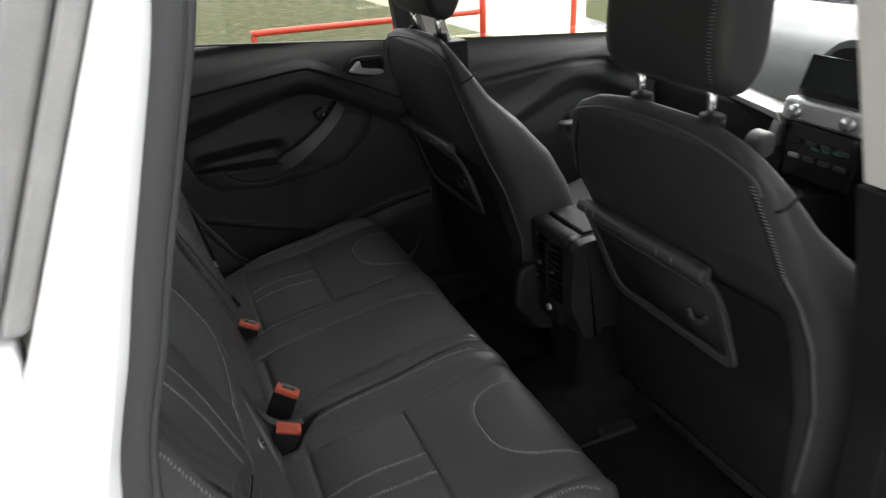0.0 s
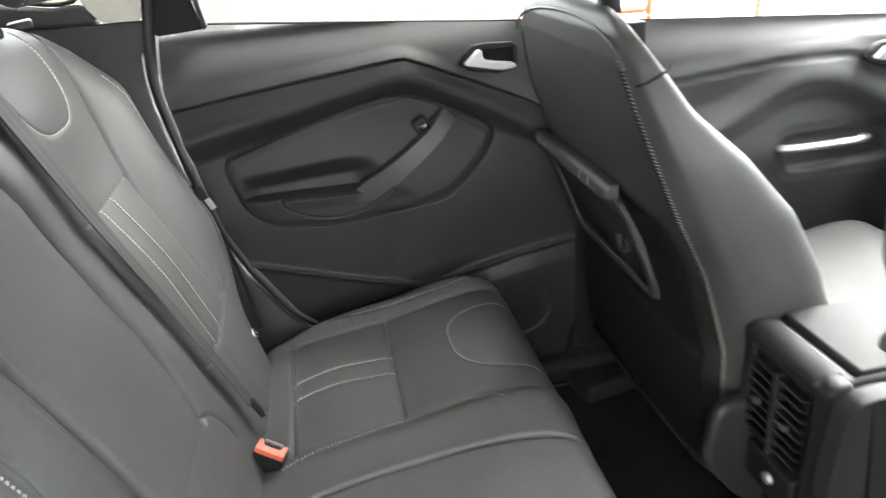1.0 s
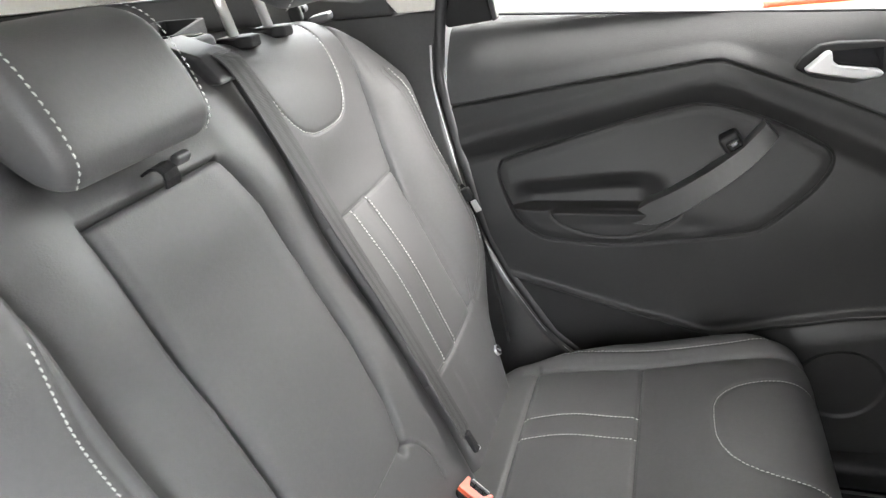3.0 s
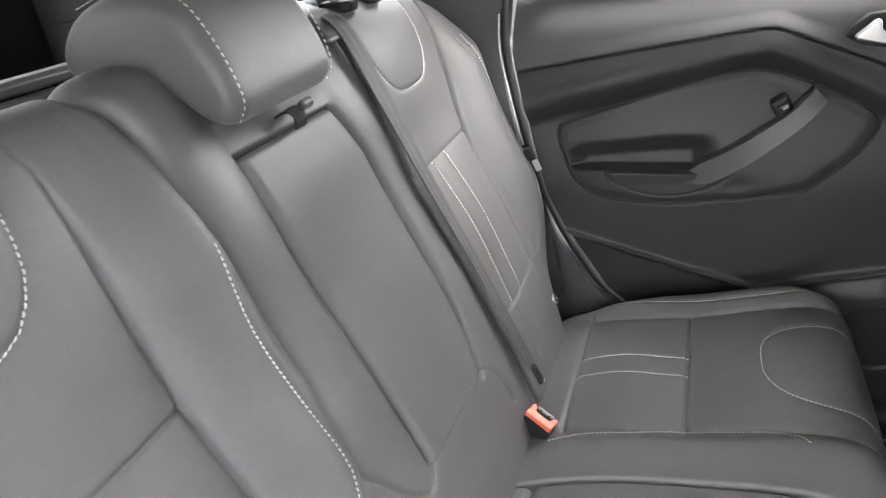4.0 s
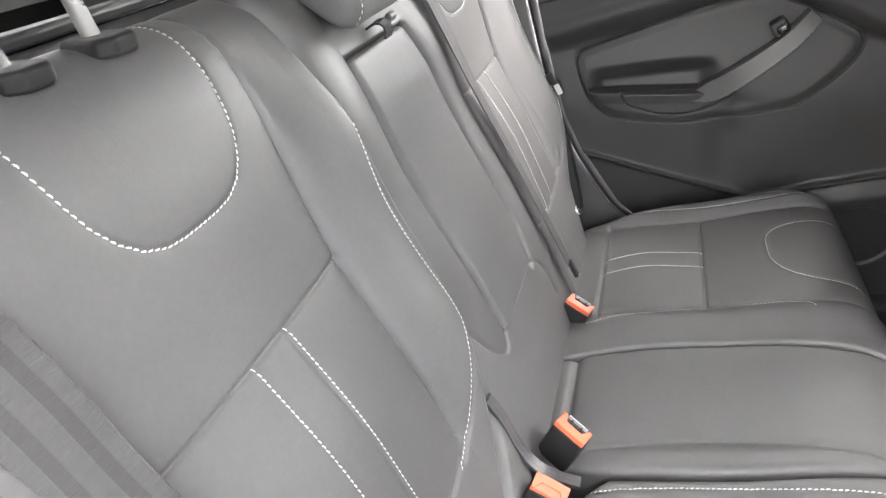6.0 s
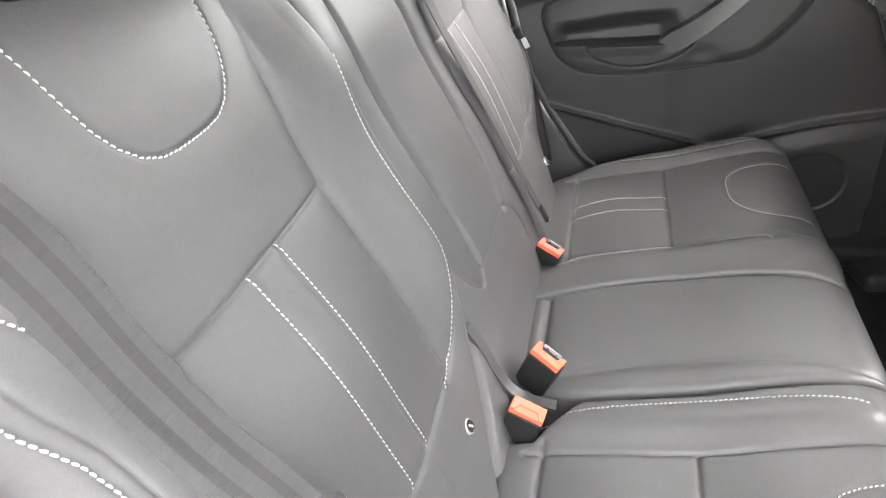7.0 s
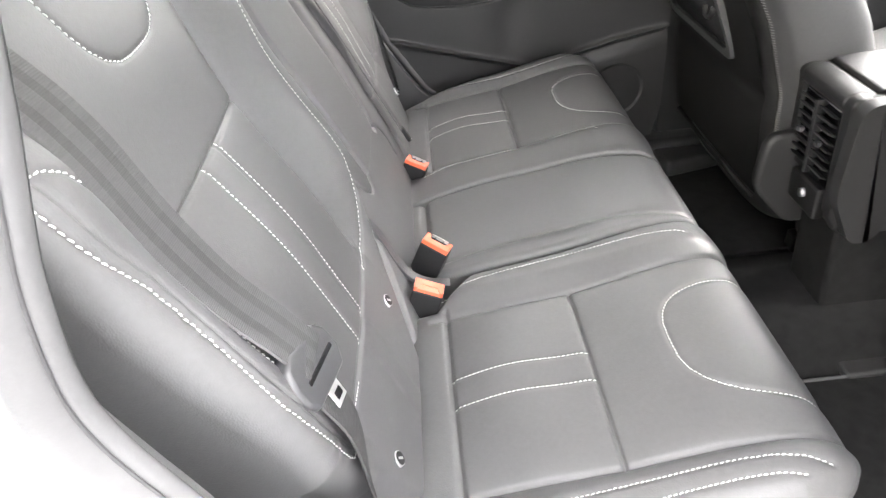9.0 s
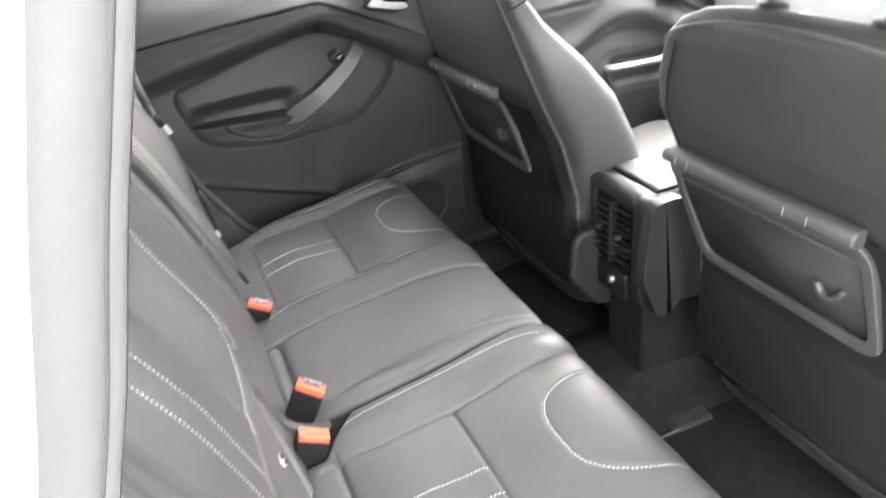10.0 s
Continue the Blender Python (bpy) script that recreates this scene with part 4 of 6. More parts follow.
cprobe = Pad(CUSH, lambda S: 0 * S, lambda S: 0 * S, 0.03, lambda Y, S: 0 * Y, -1)
SX = lambda x: cprobe.s_of(x, 0)
out_y = lambda S: np.interp(S, [0, SX(0.05), SX(0.2), SX(0.40), SX(0.46), SX(0.488), SX(0.488) + 0.2], [0.54, 0.565, 0.590, 0.592, 0.575, 0.555, 0.545])
gap_near = lambda S: np.interp(S, [SX(0.06), SX(0.12), SX(0.45)], [-0.190, -0.128, -0.112])
gap_curve = np.polyfit([SX(0.05), SX(0.155), SX(0.28), SX(0.39), SX(0.45)], [0.115, 0.126, 0.129, 0.110, 0.098], 2)
gap_far = lambda S: np.polyval(gap_curve, np.clip(S, SX(0.03), SX(0.46)))
near_cush = outer_cushion(MID - SEAT_Y, 1, lambda S: -out_y(S), lambda S: gap_near(S) - 0.002, seat_small, (0.10, 0.08))
far_cush = outer_cushion(MID + SEAT_Y, -1, lambda S: gap_far(S) + 0.001, out_y, seat_large, (0.03, 0.10))
mid_cush = Pad([(x, z - 0.002) for x, z in CUSH], lambda S: np.interp(S, [SX(0.06), SX(0.12), SX(0.45)], [-0.110, -0.119, -0.1095]), lambda S: gap_far(S) - 0.001, (0.014, 0.005), lambda Y, S: 0 * Y, -1, (0.08, 0.03))
mid_lines = [[tuple(q) for q in smooth_line([(-0.080, SX(0.06)), (-0.074, SX(0.11)), (-0.058, SX(0.20)), (-0.060, SX(0.30)), (-0.080, SX(0.40)), (-0.092, SX(0.45)), (-0.094, SX(0.488) + 0.1)], 0.02)]]


def mid_cush_relief(Y, S):
    h = -0.006 * (1 - ease(np.abs(Y - 0.008), 0.050, 0.14)) * ease(S, SX(0.03), SX(0.12)) * (1 - ease(S, SX(0.40), SX(0.47)))
    h = h + 0.005 * ease(-Y, 0.055, 0.085) * ease(S, SX(0.05), SX(0.12)) * (1 - ease(S, SX(0.34), SX(0.46)))
    for ln in mid_lines:
        h = h + seam(Y, S, ln, 0.0035, 0.0055)
    return h + seam(Y, S, [(-0.105, SX(0.052)), (0.18, SX(0.052))], 0.009, 0.008)


mid_cush.relief = mid_cush_relief
mid_cush.build("middle_cushion", LEATHER, seat_large, "smooth black leather middle cushion")
box("bench_base", (0.23, 0, 0.49), (0.44, 1.12, 0.20), CARPET, body, "black carpet under the rear bench", bevel=0.02)
box("bench_back_fill", (-0.16, 0, 0.80), (0.18, 1.06, 0.62), CARPET, body, "black carpeted back of the rear seats", turn=(0, -24, 0), bevel=0.02)
# ---- belts, buckles, anchor markers ----
def plate_bm(outline, low, high, m):
    """An upright slab over an outline in x and y."""
    bm = bmesh.new()
    bot = [bm.verts.new(m @ Vector((x, y, low))) for x, y in outline]
    top = [bm.verts.new(m @ Vector((x, y, high))) for x, y in outline]
    n = len(outline)
    bm.faces.new(top)
    bm.faces.new(bot[::-1])
    for k in range(n):
        bm.faces.new((bot[k], bot[(k + 1) % n], top[(k + 1) % n], top[k]))
    return bm


def buckle(at, size, tilt, turn, label, stalk=0.07, lean=0, dished=False):
    """Its long top edge runs along its own x; the tongue slot lies along the inner edge of the top."""
    b = thing("belt_buckle", at, label, "belt buckle", "rear belt buckles")
    m = pose(*at, lean, tilt, turn)
    w, d, h = size
    soften(part("housing", box_bm((w, d, h), m @ pose(0, 0, -h / 2)), HARD, b, "black plastic housing"), 0.004, 3)
    rim = [(-w * 0.475, -d * 0.45), (w * 0.475, -d * 0.45), (w * 0.475, d * 0.45), (w * 0.36, d * 0.45), (w * 0.25, d * 0.02), (-w * 0.25, d * 0.02), (-w * 0.36, d * 0.45), (-w * 0.475, d * 0.45)]
    notch = [(-w * 0.26, d * 0.01), (w * 0.26, d * 0.01), (w * 0.36, d * 0.44), (-w * 0.36, d * 0.44)]
    if dished:
        rim, notch = [(-x, -y) for x, y in rim], [(-x, -y) for x, y in notch]
    soften(part("release_button", plate_bm(rim, -0.006, 0.0065, m), ORANGE, b, "orange red release button"), 0.0014, 2)
    if dished:
        soften(part("button_dish", plate_bm(notch, -0.006, 0.0045, m), ORANGE, b, "shallow dish in the button"), 0.001, 2)
    else:
        soften(part("slot", plate_bm(notch, -0.006, 0.0015, m), GLOSSBLK, b, "dark tongue slot"), 0.0006, 1)
        for k in (-1, 1):
            soften(part("slot_cheek", box_bm((w * 0.05, d * 0.16, 0.005), m @ pose(k * w * 0.15, d * 0.30, 0.0035)), HARD, b, "black edge of the slot"), 0.0006, 1)
        soften(part("slot_lip", box_bm((w * 0.62, 0.0016, 0.009), m @ pose(0, d * 0.46, 0.002)), SATIN, b, "thin metal lip"), 0.0005, 1)
    soften(part("stalk", box_bm((w * 0.6, d * 0.6, stalk), m @ pose(0, 0, -h - stalk / 2)), WEBBING, b, "black webbing stalk"), 0.003, 2)
    return b


buckle((0.046, 0.216, 0.690), (0.046, 0.026, 0.045), 22, -20, "orange-topped belt buckle sunk between two cushions", 0.06, -4)
buckle((0.071, -0.090, 0.712), (0.047, 0.027, 0.062), 24, -26, "orange-topped belt buckle standing upright in the seat gap", 0.06, -8)
buckle((0.053, -0.172, 0.693), (0.047, 0.028, 0.050), 20, -10, "orange-topped belt buckle sunk beside the cushion", 0.06, -6, True)


boot_strip = thing("buckle_sleeve", (0.02, -0.138, 0.66), "dark rubber sleeve round the belt buckle stalks", "sleeve")
ribbon("sleeve", [(-0.022, -0.140, 0.800), (-0.006, -0.138, 0.768), (0.008, -0.136, 0.728), (0.026, -0.134, 0.694), (0.050, -0.134, 0.676), (0.085, -0.134, 0.668)], [(0.2, 1, 0.1), (0.2, 1, 0.1)], 0.016, GREYPL, boot_strip, thick=0.003)


def anchor_marker(y, x, z):
    a = thing("child_seat_marker", (x, y, z), "small round pale child seat anchor marker", "marker", "child seat markers")
    m = pose(x, y, z, 0, 62, 0)
    bm = bmesh.new()
    bmesh.ops.create_cone(bm, cap_ends=True, segments=20, radius1=0.0095, radius2=0.0085, depth=0.004, matrix=m)
    part("rim", bm, SATIN, a, "pale rim", smooth=False)
    bm = bmesh.new()
    bmesh.ops.create_cone(bm, cap_ends=True, segments=20, radius1=0.0078, radius2=0.0076, depth=0.004, matrix=m @ pose(0, 0, 0.0006))
    part("disc", bm, HARD, a, "dark disc", smooth=False)
    bm = box_bm((0.009, 0.0028, 0.0006), m @ pose(0, 0, 0.0028, 0, 0, 35))
    part("mark", bm, SATIN, a, "pale printed mark", smooth=False)


for ay, ax, az in ((-0.486, 0.010, 0.722), (-0.258, 0.000, 0.752), (0.502, 0.012, 0.722)):
    anchor_marker(ay, ax, az)

near_belt = thing("seat_belt", (-0.05, -0.5, 0.7), "black webbing seat belt hanging beside the backrest", "seat belt", "rear seat belts")
def on_back(pad, y, z, lift):
    p, n = pad.spot([y], [pad.s_of(z, 1)])
    return tuple(p[0] + n[0] * lift)


run = [(-0.330, -0.605, 1.52), (-0.265, -0.580, 1.36)] + [on_back(near_pad, y, z, l) for y, z, l in ((-0.548, 1.20, 0.010), (-0.543, 1.14, 0.010), (-0.539, 1.07, 0.011), (-0.533, 1.00, 0.013), (-0.529, 0.945, 0.020), (-0.527, 0.908, 0.0245))]
ribbon("webbing", run, [(0.12, 1, 0.0), (0.12, 1, 0.02), (0.12, 1, 0.02)], 0.052, WEBBING, near_belt)
drop = [on_back(near_pad, y, z, l) for y, z, l in ((-0.530, 0.898, 0.010), (-0.537, 0.872, 0.012), (-0.545, 0.835, 0.014), (-0.548, 0.77, 0.012), (-0.545, 0.70, 0.0))]
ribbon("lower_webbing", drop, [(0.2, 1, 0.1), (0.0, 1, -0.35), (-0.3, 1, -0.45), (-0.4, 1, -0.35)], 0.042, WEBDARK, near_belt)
gx, gy, gz = on_back(near_pad, -0.528, 0.903, 0.014)
tm = pose(gx, gy, gz, -10, -26, -6)
grip = [(-0.041, 0.004), (-0.036, 0.018), (-0.024, 0.024), (0.026, 0.020), (0.038, 0.010), (0.041, -0.008), (0.030, -0.021), (-0.030, -0.020), (-0.040, -0.010)]
g = prism("tongue_grip", grip, "x", -0.008, 0.009, GREYPL, near_belt, "dark grey plastic tongue grip", 0.005, 3)
g.data.transform(tm @ Matrix.Diagonal((1.15, 1.08, 1.25, 1)))
soften(part("grip_slot", box_bm((0.006, 0.058, 0.005), tm @ pose(0.0085, 0.002, -0.002)), GLOSSBLK, near_belt, "dark belt slot"), 0.001, 1)
bl = tm @ pose(0.004, 0.004, -0.030, 0, 0, 0)
soften(part("tongue_blade", box_bm((0.0025, 0.022, 0.030), bl), SATIN, near_belt, "bright metal tongue"), 0.001, 1)
soften(part("tongue_hole", box_bm((0.004, 0.012, 0.008), bl @ pose(0, 0, -0.006)), GLOSSBLK, near_belt, "dark hole in the tongue"), 0.0005, 1)

mid_belt = thing("seat_belt", (-0.24, 0.26, 1.26), "black webbing centre belt lying down the backrest joint", "seat belt", "rear seat belts")
ribbon("webbing", [(-0.262, 0.268, 1.266), (-0.222, 0.266, 1.272), (-0.194, 0.270, 1.249), (-0.156, 0.278, 1.153), (-0.114, 0.284, 1.043), (-0.055, 0.284, 0.912), (-0.001, 0.277, 0.792), (0.022, 0.273, 0.742)], [(0.1, 1, 0), (0.1, 1, 0), (0.05, 1, 0), (-0.05, 1, -0.02), (-0.09, 1, -0.04), (-0.09, 1, -0.04), (-0.09, 1, -0.04)], 0.034, WEBBING, mid_belt)
soften(part("tongue", box_bm((0.008, 0.013, 0.034), pose(0.030, 0.272, 0.728, 0, -24, 0)), HARD, mid_belt, "black metal belt end"), 0.003, 2)
soften(part("pin", box_bm((0.006, 0.005, 0.010), pose(0.036, 0.276, 0.716, 0, -24, 0)), SATIN, mid_belt, "bright metal pin"), 0.002, 2)

far_belt = thing("seat_belt", (-0.05, 0.62, 0.7), "black webbing seat belt with bright tongue beside the far door", "seat belt", "rear seat belts")
ribbon("webbing", [(-0.066, 0.644, 0.965), (-0.058, 0.640, 0.95), (-0.020, 0.612, 0.84), (0.006, 0.585, 0.73), (0.012, 0.575, 0.69)], [(0.9, 0.4, 0.2), (0.9, 0.4, 0.2)], 0.006, BACKPL, far_belt)
soften(part("tongue_grip", box_bm((0.016, 0.012, 0.026), pose(-0.050, 0.624, 0.955, 0, -24, 0)), HARD, far_belt, "black plastic tongue grip"), 0.004, 2)
soften(part("tongue_blade", box_bm((0.011, 0.004, 0.022), pose(-0.036, 0.620, 0.935, 0, -24, 0)), SATIN, far_belt, "bright metal tongue"), 0.001, 1)

# ---- far rear door ----
DOOR_Y = 0.70
GROOVE = [(-0.12, 1.085), (-0.090, 1.089), (0.146, 1.121), (0.325, 1.142), (0.350, 1.142), (0.380, 1.131), (0.490, 1.086), (0.569, 1.049), (0.70, 0.985)]
RIDGE = [(-0.12, 1.016), (-0.079, 1.025), (0.300, 1.108), (0.340, 1.113), (0.375, 1.102), (0.573, 1.006), (0.70, 0.94)]
POCKET = [(-0.012, 0.965), (-0.004, 0.983), (0.012, 0.993), (0.15, 1.034), (0.275, 1.068), (0.345, 1.072), (0.435, 1.040), (0.500, 1.004), (0.514, 0.988), (0.514, 0.968), (0.492, 0.933), (0.430, 0.875), (0.405, 0.862), (0.314, 0.847), (0.188, 0.835), (0.080, 0.844), (0.050, 0.855), (0.018, 0.885), (-0.002, 0.932)]
RAIL = [(-0.05, 0.781), (0.011, 0.763), (0.20, 0.706), (0.314, 0.672), (0.38, 0.655)]
RAIL2 = [(0.36, 0.662), (0.451, 0.687), (0.56, 0.712), (0.68, 0.729)]


def under(X, Z, line):
    """Height of a line above each place; positive where the place lies below it."""
    a, b = zip(*line)
    return np.interp(X, a, b) - Z


ARM = [(0.080, 0.899), (0.086, 0.884), (0.104, 0.871), (0.148, 0.855), (0.202, 0.852), (0.255, 0.866), (0.300, 0.893), (0.26, 0.900), (0.18, 0.901), (0.10, 0.902)]
smooth_pocket = [tuple(q) for q in smooth_line(POCKET, 0.012, closed=True)]
smooth_arm = [tuple(q) for q in smooth_line(ARM, 0.010, closed=True)]


def door_relief(X, Z):
    g, r = under(X, Z, GROOVE), under(X, Z, RIDGE)
    y = 0.026 * ease(Z, 1.12, 1.238) ** 1.7 + 0.016 * ease(Z, 1.205, 1.238) ** 1.5
    y = y - 0.006 * ease(g, -0.03, 0.002) + groove(X, Z, GROOVE, -0.0055, 0.0020)
    y = y - 0.006 * ease(r, -0.030, -0.004) + 0.021 * ease(r, -0.001, 0.050) - 0.024 * ease(-Z, -1.05, -0.86)
    d = signed(X, Z, smooth_pocket[:-1])
    y = y + groove(X, Z, smooth_pocket, -0.0055, 0.0020) + groove(X, Z, smooth_arm, -0.004, 0.0020)
    y = y - 0.005 * (1 - ease(signed(X, Z, smooth_arm[:-1]), -0.006, 0.001)) - 0.003 * (1 - ease(d, -0.02, 0.0))
    span = ease(X, -0.005, 0.05) * (1 - ease(X, 0.225, 0.285))
    top_edge = 0.950 + 0.012 * ease(X, 0.02, 0.22)
    y = y + 0.024 * span * ease(Z, 0.902, 0.909) * (1 - ease(Z, top_edge - 0.034, top_edge + 0.008)) - 0.004 * span * ease(Z, 0.874, 0.900) * (1 - ease(Z, 0.900, 0.904))
    y = y + 0.005 * np.exp(-(((X - 0.315) / 0.030) ** 2 + ((Z - 0.872) / 0.016) ** 2))
    low = ease(under(X, Z, RAIL), -0.004, 0.003) * (X < 0.37) + ease(under(X, Z, RAIL2), -0.004, 0.003) * (X >= 0.37)
    y = y + 0.012 * low
    y = y - 0.010 * np.exp(-(dist_line(X, Z, RAIL) / 0.007) ** 2) - 0.010 * np.exp(-(dist_line(X, Z, RAIL2) / 0.007) ** 2)
    bulge = -0.022 * np.exp(-((X - 0.56) / 0.16) ** 2) * ease(under(X, Z, RAIL2), -0.02, 0.05) * (X > 0.3)
    c = np.hypot(X - 0.566, Z - 0.580)
    spk = 0.004 * (1 - ease(c, 0.064, 0.072))
    y = y + bulge + spk
    dip = 0.005 * np.exp(-((X - 0.29) / 0.035) ** 2) * ease(0.86 - Z, 0, 0.05) * ease(Z, 0.66, 0.72)
    return y + dip


door = thing("rear_door", (0.3, 0.72, 0.45), "closed far rear door with dark moulded trim", "car door")
zs = np.linspace(0.445, 1.232, 540)
us = np.linspace(0, 1, 540)
xl = np.array([far_edge(z) for z in zs]) + 0.006
xr = 0.684 - 0.02 * (1 - ease(zs, 0.45, 0.55))
Xg = xl[:, None] + (xr - xl)[:, None] * us[None]
Zg = np.repeat(zs[:, None], 540, 1)
Zg = np.where(Zg > 1.15, 1.15 + (Zg - 1.15) * (1.234 - 0.073 * Xg - 1.15) / (1.232 - 1.15), Zg)
lean = -0.022 * (1 - ease(Zg, 1.12, 1.236))
near = 1 + lean / 1.07
Yg = DOOR_Y + lean + door_relief(0.29 + (Xg - 0.29) / near, 1.36 - (1.36 - Zg) / near)
door_faces = np.array(grid_faces(540, 540, flip=True))
door_verts = np.stack([Xg, Yg, Zg], -1).reshape(-1, 3)
rim_row = under(Xg, Zg, [(x * 0.9795 + 0.0059, z * 0.9795 + 0.0279) for x, z in GROOVE]).reshape(-1)
upper = rim_row[door_faces].mean(1) < 0
raw("trim_panel", door_verts, [tuple(f) for f in door_faces[~upper].tolist()], PLASTIC, door, "dark moulded door trim")
raw("upper_pad", door_verts, [tuple(f) for f in door_faces[upper].tolist()], DOORTOP, door, "soft dark grey upper door pad")
box("door_shell", (0.34, 0.79, 0.79), (0.80, 0.05, 0.74), PAINT, door, "white painted outer door skin", bevel=0.02)
box("sill_strip", (0.30, 0.722, 1.213), (0.76, 0.012, 0.005), DARKSEAL, door, "black rubber window strip", turn=(0, 4.17, 0), bevel=0.003)
prism("sail_panel", [(-0.075, 1.222), (0.003, 1.228), (-0.012, 1.30), (-0.045, 1.56), (-0.10, 1.56), (-0.086, 1.24)], "y", 0.690, 0.72, HARD, door, "black corner panel of the door window", 0.004)
prism("sail_edge", [(0.004, 1.226), (0.012, 1.232), (-0.035, 1.56), (-0.046, 1.56)], "y", 0.684, 0.70, DARKSEAL, door, "black window channel", 0.002)
prism("window_glass", [(-0.05, 1.22), (0.69, 1.19), (0.62, 1.56), (-0.10, 1.56)], "y", 0.722, 0.726, REARGLASS, door, "lightly tinted side window glass", 0)
prism("window_post", [(0.625, 1.17), (0.68, 1.17), (0.63, 1.57), (0.57, 1.57)], "y", 0.70, 0.735, DARKSEAL, door, "black rear post of the door window", 0.004)
# armrest, grab handle, switch
pull = smooth_line([(0.196, 0.692, 0.884), (0.235, 0.684, 0.892), (0.264, 0.674, 0.907), (0.306, 0.664, 0.935), (0.347, 0.660, 0.966), (0.388, 0.661, 1.000), (0.412, 0.666, 1.026), (0.424, 0.676, 1.038)], 0.01)
tp = np.gradient(pull, axis=0)
tp /= np.linalg.norm(tp, axis=1)[:, None]
wv = []
for i, (c, t) in enumerate(zip(pull, tp)):
    f = i / (len(pull) - 1)
    wide = np.cross(t, (0, 1, 0))
    wide /= np.linalg.norm(wide)
    hw = (0.0245 - 0.0105 * f) * (0.16 + 0.84 * float(ease(np.float64(f), 0.0, 0.26)))
    for a, b in ((-1, 0.004), (-0.90, -0.003), (-0.84, -0.005), (0.84, -0.005), (0.90, -0.003), (1, 0.004), (0.94, 0.022), (-0.94, 0.022)):
        wv.append(c + wide * hw * a + np.array((0, 1, 0)) * (b + 0.007 * a))
raw("grab_handle", wv, grid_faces(8, len(pull), wrap=True) + [tuple(range(8)), tuple(range((len(pull) - 1) * 8, len(pull) * 8))[::-1]], HANDLEPL, door, "satin dark grey grab handle").data.set_sharp_from_angle(angle=radians(24))
box("switch_plate", (0.368, 0.690, 1.018), (0.030, 0.03, 0.030), PLASTIC, door, "dark switch plate", turn=(0, -30, 0), bevel=0.006)
box("window_switch", (0.372, 0.671, 1.018), (0.022, 0.012, 0.016), GLOSSBLK, door, "black window switch", turn=(0, -30, 0), bevel=0.004)
box("switch_mark", (0.372, 0.6646, 1.020), (0.009, 0.001, 0.004), SATIN, door, "pale printed mark", turn=(0, -38, 0), bevel=0.0)
BEZEL = [(0.447, 1.126), (0.455, 1.140), (0.476, 1.157), (0.50, 1.160), (0.556, 1.158), (0.566, 1.150), (0.566, 1.118), (0.558, 1.108), (0.525, 1.101), (0.470, 1.112)]
INNERB = [(0.462, 1.127), (0.480, 1.149), (0.555, 1.150), (0.557, 1.120), (0.520, 1.112), (0.475, 1.119)]
prism("handle_bezel", BEZEL, "y", 0.682, 0.70, HARD, door, "dark bezel of the door handle", 0.003)
prism("handle_recess", INNERB, "y", 0.679, 0.6815, GLOSSBLK, door, "gloss black handle recess", 0)
prism("inner_handle", [(0.456, 1.128), (0.466, 1.137), (0.482, 1.152), (0.489, 1.152), (0.491, 1.137), (0.500, 1.131), (0.548, 1.124), (0.556, 1.119), (0.552, 1.113), (0.530, 1.110), (0.490, 1.117), (0.460, 1.124)], "y", 0.660, 0.676, SATIN, door, "silver inner door handle", 0.005, 3)
bm = bmesh.new()
bmesh.ops.create_circle(bm, cap_ends=True, segments=40, radius=0.068, matrix=pose(0.566, DOOR_Y - 0.006, 0.580, 90, 0, 0))
part("speaker_grille", bm, HARD, door, "round black speaker grille", smooth=False)

inward = Matrix.Translation((0.29, -0.022, 1.36)) @ Matrix.Diagonal((0.9795, 1, 0.9795, 1)) @ Matrix.Translation((-0.29, 0, -1.36))
for ob in door.children:
    if ob.name.split(".")[0] in ("grab_handle", "switch_plate", "window_switch", "switch_mark", "handle_bezel", "handle_recess", "inner_handle", "speaker_grille", "pocket_lip"):
        ob.data.transform(inward)

# near rear door, swung wide open in front of the doorway
near_door = thing("rear_door", (0.80, -0.80, 0.42), "wide open white rear door with dark inner trim", "car door")
swing = pose(0.80, -0.80, 0, 0, 0, -114)
soften(part("door_shell", box_bm((0.92, 0.05, 0.74), swing @ pose(0.47, 0.035, 0.80)), PAINT, near_door, "white painted outer door skin"), 0.02, 3)
soften(part("trim_panel", box_bm((0.88, 0.04, 0.72), swing @ pose(0.47, -0.012, 0.80)), PLASTIC, near_door, "dark soft door trim"), 0.015, 3)
soften(part("armrest", box_bm((0.40, 0.05, 0.06), swing @ pose(0.45, -0.055, 0.90)), PLASTIC, near_door, "dark moulded armrest"), 0.02, 3)
for a, b in (((0.04, 1.17), (0.10, 1.52)), ((0.10, 1.52), (0.74, 1.50)), ((0.74, 1.50), (0.92, 1.17))):
    tube("window_frame", [tuple(swing @ Vector((a[0], 0.02, a[1]))), tuple(swing @ Vector((b[0], 0.02, b[1])))], 0.022, DARKSEAL, near_door, "black window frame", up=(1, 0.3, 0.2))
pane = prism("window_glass", [(0.05, 1.17), (0.10, 1.51), (0.74, 1.49), (0.91, 1.17)], "y", 0.018, 0.022, TINTED, near_door, "dark tinted door glass", 0)
pane.data.transform(swing)

